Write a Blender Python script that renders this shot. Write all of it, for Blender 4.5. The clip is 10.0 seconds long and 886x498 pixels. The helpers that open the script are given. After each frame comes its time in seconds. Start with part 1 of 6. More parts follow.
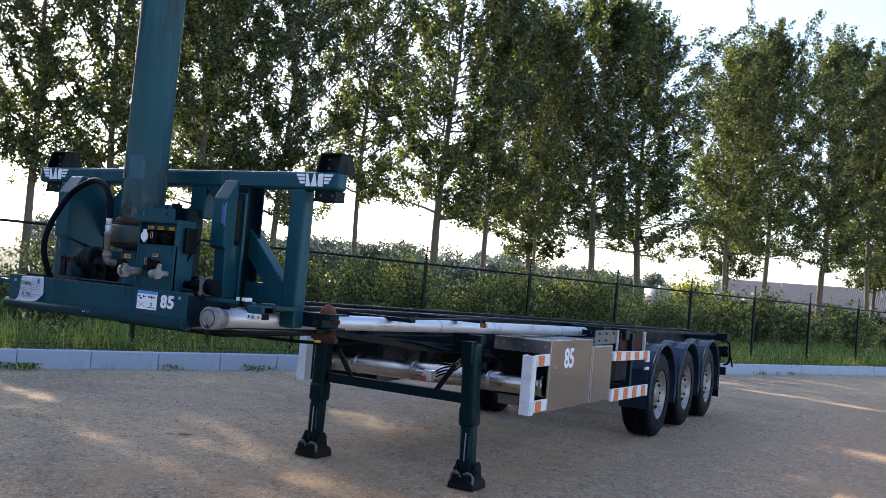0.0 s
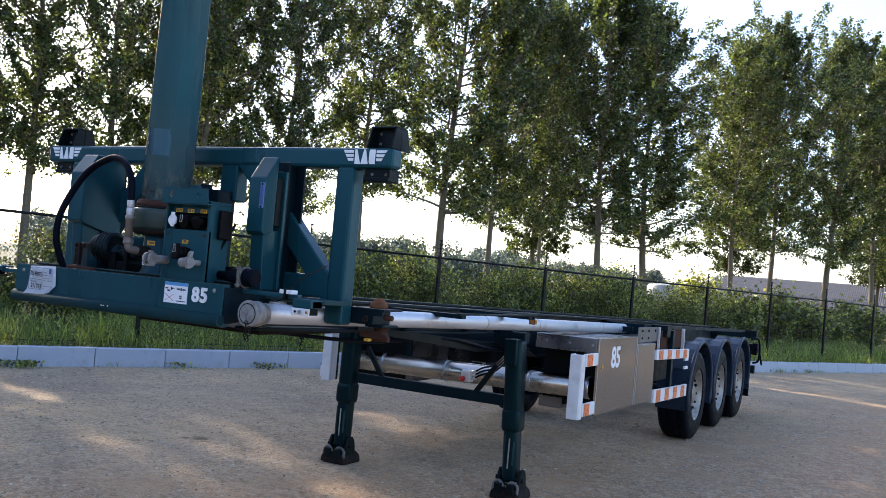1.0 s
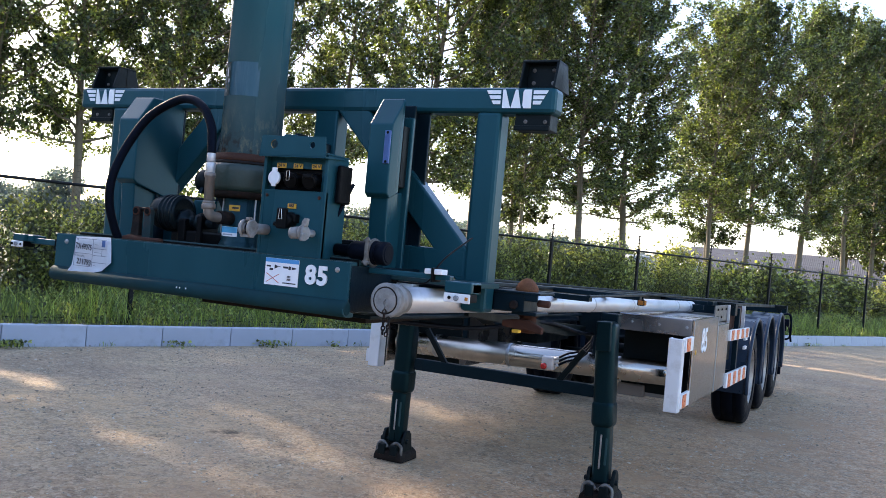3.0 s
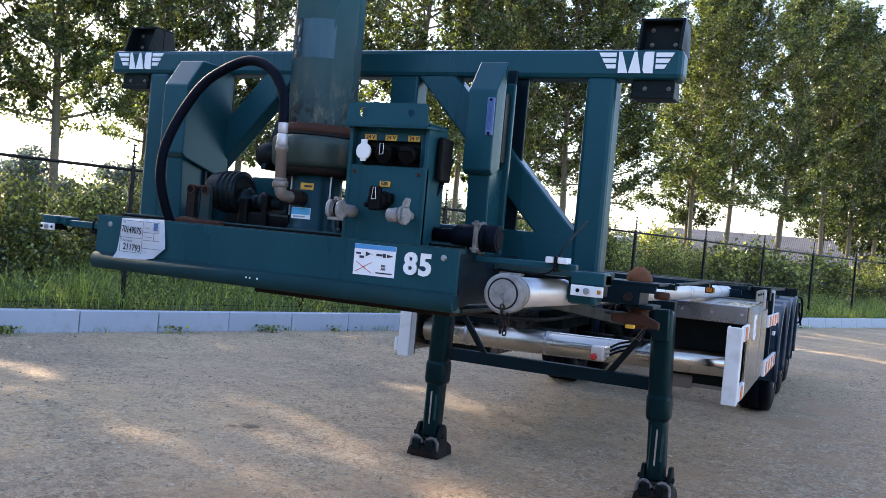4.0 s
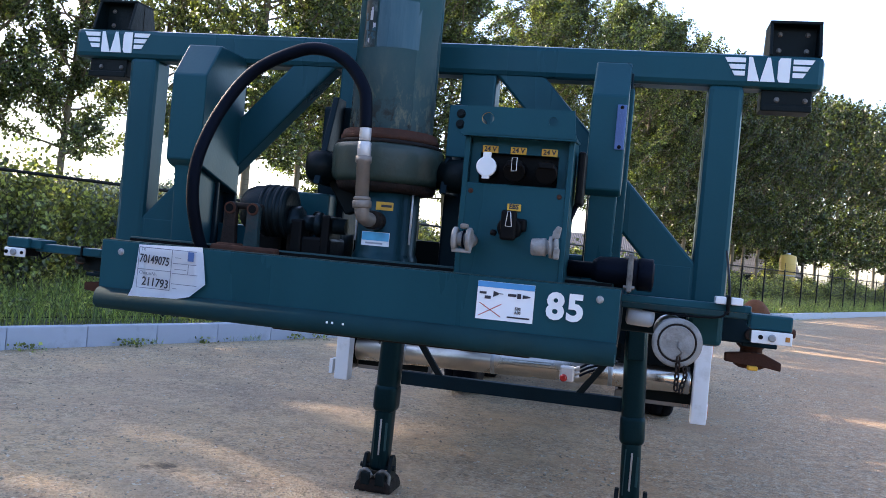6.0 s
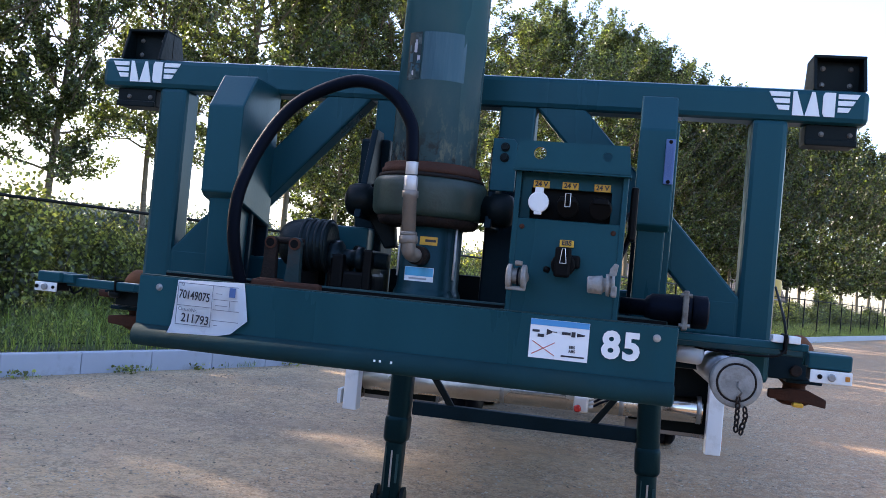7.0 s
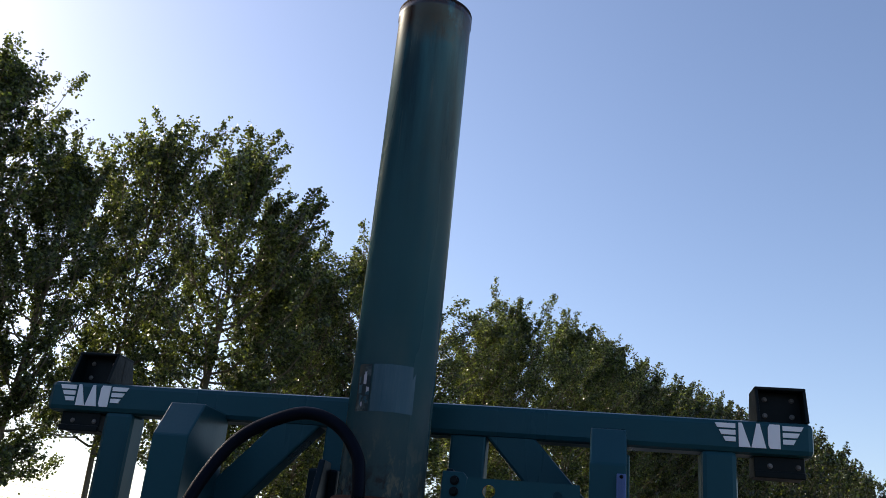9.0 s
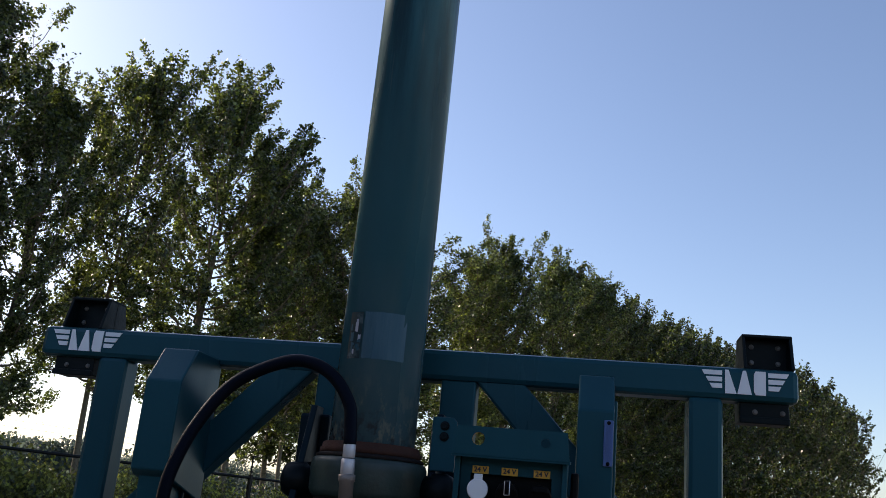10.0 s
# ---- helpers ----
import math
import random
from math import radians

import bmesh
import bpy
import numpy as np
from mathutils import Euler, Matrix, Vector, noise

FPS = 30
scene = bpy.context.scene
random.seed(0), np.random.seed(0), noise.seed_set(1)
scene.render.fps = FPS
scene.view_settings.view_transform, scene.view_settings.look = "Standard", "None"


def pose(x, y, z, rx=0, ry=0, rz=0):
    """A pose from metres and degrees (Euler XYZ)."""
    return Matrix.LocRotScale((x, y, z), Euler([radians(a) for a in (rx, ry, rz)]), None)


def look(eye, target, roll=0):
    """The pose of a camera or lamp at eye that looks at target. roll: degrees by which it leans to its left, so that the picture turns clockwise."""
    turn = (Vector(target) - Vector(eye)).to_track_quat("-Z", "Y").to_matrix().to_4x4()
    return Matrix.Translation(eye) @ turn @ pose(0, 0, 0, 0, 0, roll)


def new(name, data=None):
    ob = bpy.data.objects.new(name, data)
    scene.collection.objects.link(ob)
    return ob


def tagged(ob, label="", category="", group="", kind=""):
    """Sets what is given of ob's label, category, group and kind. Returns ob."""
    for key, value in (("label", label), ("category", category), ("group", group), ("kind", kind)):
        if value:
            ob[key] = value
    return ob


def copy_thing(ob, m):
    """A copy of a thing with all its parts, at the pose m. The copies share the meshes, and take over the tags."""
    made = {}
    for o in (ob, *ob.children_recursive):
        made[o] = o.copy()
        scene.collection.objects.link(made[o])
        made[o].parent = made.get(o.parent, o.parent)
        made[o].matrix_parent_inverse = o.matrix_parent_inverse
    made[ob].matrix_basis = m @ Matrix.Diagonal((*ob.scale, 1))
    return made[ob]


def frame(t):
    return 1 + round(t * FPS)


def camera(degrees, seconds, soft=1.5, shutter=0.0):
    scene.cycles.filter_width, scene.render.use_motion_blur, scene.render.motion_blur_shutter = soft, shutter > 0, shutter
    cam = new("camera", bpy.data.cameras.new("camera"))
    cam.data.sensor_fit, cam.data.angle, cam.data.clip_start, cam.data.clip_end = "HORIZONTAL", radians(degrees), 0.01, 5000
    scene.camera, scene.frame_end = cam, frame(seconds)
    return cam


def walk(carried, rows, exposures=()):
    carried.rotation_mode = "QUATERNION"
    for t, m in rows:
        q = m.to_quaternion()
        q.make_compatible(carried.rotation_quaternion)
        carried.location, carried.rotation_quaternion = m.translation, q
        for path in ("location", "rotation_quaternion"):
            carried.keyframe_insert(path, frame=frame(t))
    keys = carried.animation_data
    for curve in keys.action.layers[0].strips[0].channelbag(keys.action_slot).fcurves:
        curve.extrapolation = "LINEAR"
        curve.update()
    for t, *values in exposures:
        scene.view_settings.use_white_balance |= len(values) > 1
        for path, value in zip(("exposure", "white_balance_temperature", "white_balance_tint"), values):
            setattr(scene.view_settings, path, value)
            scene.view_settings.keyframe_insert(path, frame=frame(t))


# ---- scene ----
cam = camera(52.9, 10.0, soft=0.5)
PATH = [
    (0, (4.141, -3.46, 1.689), (3.176, -1.71, 1.764), 4.9),
    (0.5, (3.814, -3.268, 1.672), (2.852, -1.515, 1.742), 5.0),
    (1, (3.552, -3.11, 1.633), (2.595, -1.355, 1.7), 5.0),
    (1.5, (3.256, -2.923, 1.626), (2.307, -1.164, 1.691), 5.0),
    (2, (2.967, -2.822, 1.586), (2.034, -1.055, 1.65), 5.1),
    (2.5, (2.649, -2.78, 1.601), (1.743, -0.997, 1.628), 5.0),
    (2.7, (2.552, -2.736, 1.591), (1.655, -0.948, 1.613), 5.1),
    (3.8, (1.891, -2.515, 1.57), (1.074, -0.69, 1.536), 5.0),
    (4, (1.786, -2.48, 1.556), (0.969, -0.654, 1.526), 5.2),
    (4.5, (1.467, -2.433, 1.568), (0.718, -0.579, 1.544), 5.2),
    (5, (1.236, -2.364, 1.534), (0.615, -0.463, 1.522), 5.2),
    (5.5, (0.982, -2.264, 1.553), (0.495, -0.324, 1.549), 5.2),
    (6.8, (0.609, -2.274, 1.599), (0.194, -0.318, 1.604), 5.2),
    (7, (0.597, -2.259, 1.598), (0.189, -0.302, 1.653), 5.3),
    (7.5, (0.58, -2.222, 1.596), (0.195, -0.263, 1.721), 5.2),
    (8, (0.585, -2.222, 1.608), (0.209, -0.299, 2.01), 5.4),
    (8.5, (0.593, -2.254, 1.636), (0.226, -0.378, 2.222), 5.5),
    (9, (0.62, -2.274, 1.7), (0.266, -0.436, 2.403), 5.4),
    (9.5, (0.626, -2.29, 1.742), (0.28, -0.459, 2.468), 5.4),
    (10, (0.621, -2.285, 1.734), (0.289, -0.397, 2.304), 5.3),
]
EXPOSURES = [(0, 1.58, 6650, 18), (2.5, 1.98, 6850, 18), (4.5, 2.14, 6900, 18), (5.5, 2.10, 6800, 19), (7.0, 2.02, 6650, 21), (7.5, 1.68, 6600, 25), (8.0, 1.30, 6650, 29), (8.5, 0.9, 6850, 19), (9.0, 0.52, 6900, 18), (9.5, 0.36, 6900, 17), (10, 0.50, 6900, 18)]
walk(cam, [(t, look(eye, target, roll)) for t, eye, target, roll in PATH], EXPOSURES)

# ---- world, sun, exposure ----
SUN_LEFT, SUN_UP = 68.0, 28.0          # degrees left of the trailer's length, and above the horizon
sun_way = Vector((-math.sin(radians(SUN_LEFT)) * math.cos(radians(SUN_UP)),
                  math.cos(radians(SUN_LEFT)) * math.cos(radians(SUN_UP)), math.sin(radians(SUN_UP))))
world = bpy.data.worlds.new("sky")
scene.world = world
world.use_nodes = True
wn = world.node_tree.nodes
sky = wn.new("ShaderNodeTexSky")
sky.sky_type = "NISHITA"
sky.sun_disc = False
sky.sun_elevation = radians(SUN_UP)
sky.sun_rotation = radians(-SUN_LEFT)
sky.air_density, sky.dust_density, sky.ozone_density = 1.0, 1.15, 3.0
wn["Background"].inputs["Strength"].default_value = 0.15
world.node_tree.links.new(sky.outputs["Color"], wn["Background"].inputs["Color"])
sun_data = bpy.data.lights.new("sun", "SUN")
sun_data.energy, sun_data.angle, sun_data.color = 3.4, radians(0.55), (1.0, 0.90, 0.72)
sun = new("sun", sun_data)
sun.matrix_world = look(sun_way * 60, (0, 0, 0))

# ---- materials ----
def mat(name, color, rough=0.5, metal=0.0, vary=0.25, scale=6.0, fine=60.0, bump=0.15, coat=0.0, dirt=None, dirt_amount=0.35,
        streak=False, spec=0.5, gloss_tint=None):
    """A procedural surface: colour varied at two scales, dirt patches, fine relief."""
    m = bpy.data.materials.new(name)
    m.use_nodes = True
    n, l = m.node_tree.nodes, m.node_tree.links
    b = n["Principled BSDF"]
    tc = n.new("ShaderNodeTexCoord")
    src = tc.outputs["Object"]
    if streak:
        mp = n.new("ShaderNodeMapping")
        mp.inputs["Scale"].default_value = (1.0, 1.0, 0.12)
        l.new(src, mp.inputs["Vector"])
        src2 = mp.outputs["Vector"]
    else:
        src2 = src
    a = n.new("ShaderNodeTexNoise")
    a.inputs["Scale"].default_value, a.inputs["Detail"].default_value = scale, 6
    l.new(src2, a.inputs["Vector"])
    f = n.new("ShaderNodeTexNoise")
    f.inputs["Scale"].default_value, f.inputs["Detail"].default_value = fine, 3
    l.new(src, f.inputs["Vector"])
    lo = tuple(c * (1 - vary) for c in color)
    hi = tuple(min(1, c * (1 + vary)) for c in color)
    mix = n.new("ShaderNodeMix")
    mix.data_type = "RGBA"
    mix.inputs["A"].default_value, mix.inputs["B"].default_value = (*lo, 1), (*hi, 1)
    l.new(a.outputs["Fac"], mix.inputs["Factor"])
    col = mix.outputs["Result"]
    rn = n.new("ShaderNodeMapRange")
    rn.inputs["From Min"].default_value, rn.inputs["From Max"].default_value = 0.3, 0.7
    rn.inputs["To Min"].default_value, rn.inputs["To Max"].default_value = max(0.03, rough - 0.1), min(1, rough + 0.15)
    l.new(a.outputs["Fac"], rn.inputs["Value"])
    if dirt:
        d = n.new("ShaderNodeTexNoise")
        d.inputs["Scale"].default_value, d.inputs["Detail"].default_value, d.inputs["Roughness"].default_value = scale * 0.7, 9, 0.7
        l.new(src2, d.inputs["Vector"])
        r = n.new("ShaderNodeMapRange")
        r.inputs["From Min"].default_value, r.inputs["From Max"].default_value = 0.62 - dirt_amount * 0.25, 0.78 - dirt_amount * 0.1
        r.inputs["To Max"].default_value = dirt_amount + 0.3
        l.new(d.outputs["Fac"], r.inputs["Value"])
        m2 = n.new("ShaderNodeMix")
        m2.data_type = "RGBA"
        l.new(r.outputs["Result"], m2.inputs["Factor"])
        l.new(col, m2.inputs["A"])
        m2.inputs["B"].default_value = (*dirt, 1)
        col = m2.outputs["Result"]
    l.new(col, b.inputs["Base Color"])
    l.new(rn.outputs["Result"], b.inputs["Roughness"])
    b.inputs["Metallic"].default_value = metal
    b.inputs["Specular IOR Level"].default_value = spec
    if gloss_tint:
        b.inputs["Specular Tint"].default_value = (*gloss_tint, 1)
    b.inputs["Coat Weight"].default_value = coat
    b.inputs["Coat Roughness"].default_value = 0.12
    if bump:
        bp = n.new("ShaderNodeBump")
        bp.inputs["Strength"].default_value, bp.inputs["Distance"].default_value = bump, 0.004
        l.new(f.outputs["Fac"], bp.inputs["Height"])
        l.new(bp.outputs["Normal"], b.inputs["Normal"])
    return m


def leaf_mat(name, dark, light, through_light, rare=3.0, share=0.42):
    """Leaves that let light through, each leaf of its own shade."""
    m = bpy.data.materials.new(name)
    m.use_nodes = True
    n, l = m.node_tree.nodes, m.node_tree.links
    b = n["Principled BSDF"]
    g = n.new("ShaderNodeNewGeometry")
    mix = n.new("ShaderNodeMix")
    mix.data_type = "RGBA"
    mix.inputs["A"].default_value, mix.inputs["B"].default_value = (*dark, 1), (*light, 1)
    pw = n.new("ShaderNodeMath")
    pw.operation = "POWER"
    pw.inputs[1].default_value = 2.2
    l.new(g.outputs["Random Per Island"], pw.inputs[0])
    l.new(pw.outputs["Value"], mix.inputs["Factor"])
    b.inputs["Roughness"].default_value = 0.34
    b.inputs["Specular IOR Level"].default_value = 0.6
    l.new(mix.outputs["Result"], b.inputs["Base Color"])
    t = n.new("ShaderNodeBsdfTranslucent")
    mix2 = n.new("ShaderNodeMix")
    mix2.data_type = "RGBA"
    mix2.inputs["A"].default_value, mix2.inputs["B"].default_value = (*[c * 0.18 for c in through_light], 1), (*through_light, 1)
    p3 = n.new("ShaderNodeMath")
    p3.operation = "POWER"
    p3.inputs[1].default_value = rare
    l.new(g.outputs["Random Per Island"], p3.inputs[0])
    l.new(p3.outputs["Value"], mix2.inputs["Factor"])
    l.new(mix2.outputs["Result"], t.inputs["Color"])
    s = n.new("ShaderNodeMixShader")
    s.inputs["Fac"].default_value = share
    l.new(b.outputs["BSDF"], s.inputs[1])
    l.new(t.outputs["BSDF"], s.inputs[2])
    l.new(s.outputs["Shader"], n["Material Output"].inputs["Surface"])
    return m


PETROL = (0.0062, 0.050, 0.065)
M = {
    "paint": mat("petrol_paint", PETROL, 0.3, 0, 0.3, 4.0, 90, 0.06, 0.0, (0.010, 0.040, 0.048), 0.25, streak=True, spec=0.30, gloss_tint=(0.38, 0.70, 0.86)),
    "paint_worn": mat("petrol_paint_worn", (0.016, 0.050, 0.054), 0.75, 0, 0.45, 9.0, 70, 0.25, 0.0, (0.055, 0.062, 0.05), 0.5, streak=True, spec=0.18),
    "pedestal": mat("dirty_pedestal_paint", (0.0045, 0.030, 0.038), 0.3, 0, 0.5, 8.0, 70, 0.12, 0.0, (0.010, 0.018, 0.018), 0.5, streak=True, spec=0.30, gloss_tint=(0.38, 0.70, 0.86)),
    "lip": mat("scuffed_lip_paint", (0.009, 0.036, 0.043), 0.75, 0, 0.5, 7.0, 70, 0.2, 0.0, (0.018, 0.040, 0.040), 0.4, spec=0.10, gloss_tint=(0.5, 0.75, 0.86)),
    "lug_paint": mat("rust_stained_paint", (0.010, 0.030, 0.034), 0.6, 0, 0.6, 22.0, 90, 0.3, 0.0, (0.06, 0.026, 0.016), 0.5, spec=0.2),
    "cylinder": None,
    # these two dark paints also put shade into the deck, columns and bumper ends
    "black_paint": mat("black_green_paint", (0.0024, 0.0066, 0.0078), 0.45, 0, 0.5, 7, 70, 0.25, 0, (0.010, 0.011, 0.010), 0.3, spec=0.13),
    "chassis": mat("chassis_and_shade_paint", (0.0026, 0.0095, 0.0145), 0.45, 0, 0.4, 5, 70, 0.2, 0, (0.012, 0.014, 0.013), 0.25, spec=0.16, gloss_tint=(0.5, 0.8, 0.95)),
    "leg": mat("leg_paint", (0.0018, 0.0095, 0.0125), 0.32, 0, 0.6, 8, 60, 0.3, 0, (0.010, 0.024, 0.024), 0.4, streak=True, spec=0.22, gloss_tint=(0.3, 0.75, 0.85)),
    "collar": mat("collar_paint", (0.026, 0.048, 0.040), 0.4, 0, 0.35, 9, 80, 0.2, 0, (0.010, 0.013, 0.011), 0.4, spec=0.4),
    "galv": mat("dull_galvanised", (0.16, 0.155, 0.145), 0.5, 0.5, 0.5, 30, 120, 0.4, 0, (0.05, 0.035, 0.025), 0.6),
    "silver": mat("zinc_fitting", (0.55, 0.54, 0.54), 0.42, 0.35, 0.15, 30, 120, 0.2, 0, (0.2, 0.16, 0.13), 0.3),
    "rim": mat("dirty_alloy_rim", (0.30, 0.275, 0.25), 0.45, 0.6, 0.3, 14, 90, 0.2, 0, (0.05, 0.043, 0.037), 0.5),
    # black plastic of the sockets, and painted shade for gaps and holes
    "recess": mat("black_plastic_and_gap_shade", (0.0022, 0.0024, 0.0028), 0.5, 0, 0.3, 10, 90, 0.1, spec=0.1),
    "fender": mat("fender_plastic", (0.010, 0.024, 0.045), 0.35, 0, 0.3, 8, 80, 0.1, 0.0, (0.03, 0.035, 0.04), 0.3, spec=0.3),
    "rust": mat("rusty_steel", (0.055, 0.023, 0.015), 0.85, 0.0, 0.6, 26, 120, 0.6, 0, (0.09, 0.036, 0.022), 0.4, spec=0.2),
    "cone_rust": mat("orange_rust", (0.16, 0.062, 0.028), 0.85, 0.0, 0.5, 26, 120, 0.5, 0, (0.07, 0.03, 0.018), 0.4, spec=0.2),
    "rust_dark": mat("rusty_dark_steel", (0.012, 0.009, 0.008), 0.75, 0.0, 0.6, 22, 120, 0.6, 0, (0.045, 0.022, 0.016), 0.4, spec=0.2),
    "pipe": mat("weathered_pipe", (0.22, 0.19, 0.165), 0.5, 0.35, 0.35, 20, 120, 0.35, 0, (0.10, 0.055, 0.038), 0.45, spec=0.35),
    "rubber": mat("rubber", (0.0030, 0.0040, 0.0064), 0.5, 0, 0.4, 12, 120, 0.2, 0, (0.006, 0.008, 0.011), 0.25, spec=0.10, gloss_tint=(0.35, 0.5, 0.9)),
    "valve": mat("valve_paint", (0.0045, 0.0085, 0.010), 0.4, 0, 0.5, 14, 100, 0.3, 0, (0.018, 0.013, 0.010), 0.3, spec=0.22, gloss_tint=(0.5, 0.75, 0.9)),
    "plastic": mat("black_plastic", (0.0026, 0.003, 0.0036), 0.45, 0, 0.3, 10, 90, 0.15, spec=0.10),
    "steel": mat("bare_steel", (0.42, 0.43, 0.44), 0.38, 0.9, 0.2, 14, 130, 0.15, 0, (0.16, 0.12, 0.09), 0.3),
    "stainless": mat("stainless_steel", (0.50, 0.46, 0.41), 0.22, 1.0, 0.10, 3, 160, 0.03, 0, (0.24, 0.18, 0.13), 0.3),
    "tool_steel": mat("brushed_stainless_sheet", (0.46, 0.445, 0.42), 0.17, 1.0, 0.12, 1.2, 200, 0.03, 0, (0.28, 0.25, 0.20), 0.3),
    "dark_sheet": mat("dark_steel_sheet", (0.26, 0.26, 0.27), 0.26, 0.9, 0.2, 3, 120, 0.05, 0, (0.12, 0.11, 0.10), 0.3),
    "alu": mat("aluminium_tube", (0.58, 0.60, 0.63), 0.42, 0.6, 0.12, 6, 120, 0.08, 0, (0.3, 0.27, 0.23), 0.3, streak=False),
    "grey_cap": mat("grey_cast_cap", (0.25, 0.245, 0.235), 0.55, 0.1, 0.35, 22, 120, 0.5, 0, (0.10, 0.085, 0.07), 0.6),
    "white": mat("white_paint", (0.72, 0.73, 0.74), 0.4, 0, 0.06, 6, 80, 0.06, 0.1, (0.4, 0.38, 0.34), 0.3),
    "letter": mat("white_lettering", (0.78, 0.79, 0.8), 0.45, 0, 0.05, 20, 80, 0.03),
    "paper": mat("white_paper", (0.8, 0.81, 0.84), 0.75, 0, 0.04, 8, 60, 0.08),
    "ink": mat("dark_ink", (0.02, 0.02, 0.03), 0.6, 0, 0.1, 10, 60, 0),
    "line": mat("grey_print", (0.35, 0.36, 0.4), 0.7, 0, 0.1, 10, 60, 0),
    "blue_print": mat("blue_print", (0.05, 0.28, 0.58), 0.5, 0, 0.15, 20, 60, 0),
    "sky_print": mat("cyan_print", (0.06, 0.40, 0.66), 0.5, 0, 0.2, 30, 60, 0),
    "print_grey": mat("form_print", (0.17, 0.18, 0.22), 0.7, 0, 0.1, 10, 60, 0),
    "red_print": mat("red_print", (0.50, 0.07, 0.05), 0.5, 0, 0.1, 10, 60, 0),
    "yellow": mat("yellow_label", (0.72, 0.38, 0.03), 0.45, 0, 0.15, 12, 60, 0.04, 0, (0.3, 0.16, 0.05), 0.3),
    "orange": mat("orange_reflector", (0.75, 0.17, 0.04), 0.3, 0, 0.15, 30, 200, 0.1, 0.3),
    "red": mat("red_lens", (0.45, 0.015, 0.012), 0.2, 0, 0.15, 30, 100, 0.1, 0.4),
    "amber": mat("amber_lens", (0.40, 0.15, 0.02), 0.25, 0, 0.3, 60, 100, 0.1, 0.2, (0.10, 0.04, 0.012), 0.4),
    "lens": mat("grey_lens", (0.25, 0.26, 0.27), 0.15, 0.2, 0.2, 40, 100, 0.2, 0.4),
    "bluegrey": mat("blue_grey_plate", (0.055, 0.12, 0.30), 0.4, 0, 0.15, 30, 90, 0.1, 0.1),
    "patch": mat("torn_sticker", (0.026, 0.082, 0.112), 0.3, 0, 0.5, 14, 60, 0.05, 0, (0.085, 0.15, 0.18), 0.4, streak=True, spec=0.2),
    "patch_dark": mat("torn_sticker_dark", (0.006, 0.022, 0.026), 0.45, 0, 0.6, 16, 60, 0.1, 0, (0.22, 0.28, 0.28), 0.5, spec=0.2),
    "concrete": mat("kerb_concrete", (0.37, 0.40, 0.46), 0.85, 0, 0.16, 3, 90, 0.4, 0, (0.20, 0.21, 0.20), 0.4),
    "bark": mat("poplar_bark", (0.135, 0.11, 0.075), 0.9, 0, 0.4, 5, 26, 0.8, 0, (0.07, 0.065, 0.045), 0.4, streak=True),
    "bark_dark": mat("twig_bark", (0.075, 0.06, 0.045), 0.9, 0, 0.3, 8, 40, 0.5),
    "fence": mat("fence_paint", (0.003, 0.004, 0.004), 0.5, 0, 0.3, 10, 80, 0.1, spec=0.2),
    "roof": mat("grey_corrugated_roof", (0.11, 0.11, 0.12), 0.85, 0, 0.25, 0.8, 8, 0.3, 0, (0.06, 0.06, 0.055), 0.4, spec=0.2),
    "wall": mat("barn_wall", (0.17, 0.155, 0.14), 0.85, 0, 0.15, 1.2, 12, 0.3),
    "tank_grey": mat("grey_tank", (0.42, 0.43, 0.42), 0.5, 0.1, 0.1, 1.5, 20, 0.1),
    "tank_yellow": mat("yellow_tank", (0.55, 0.36, 0.09), 0.5, 0, 0.15, 1.5, 20, 0.1),
    "stone": None,
}


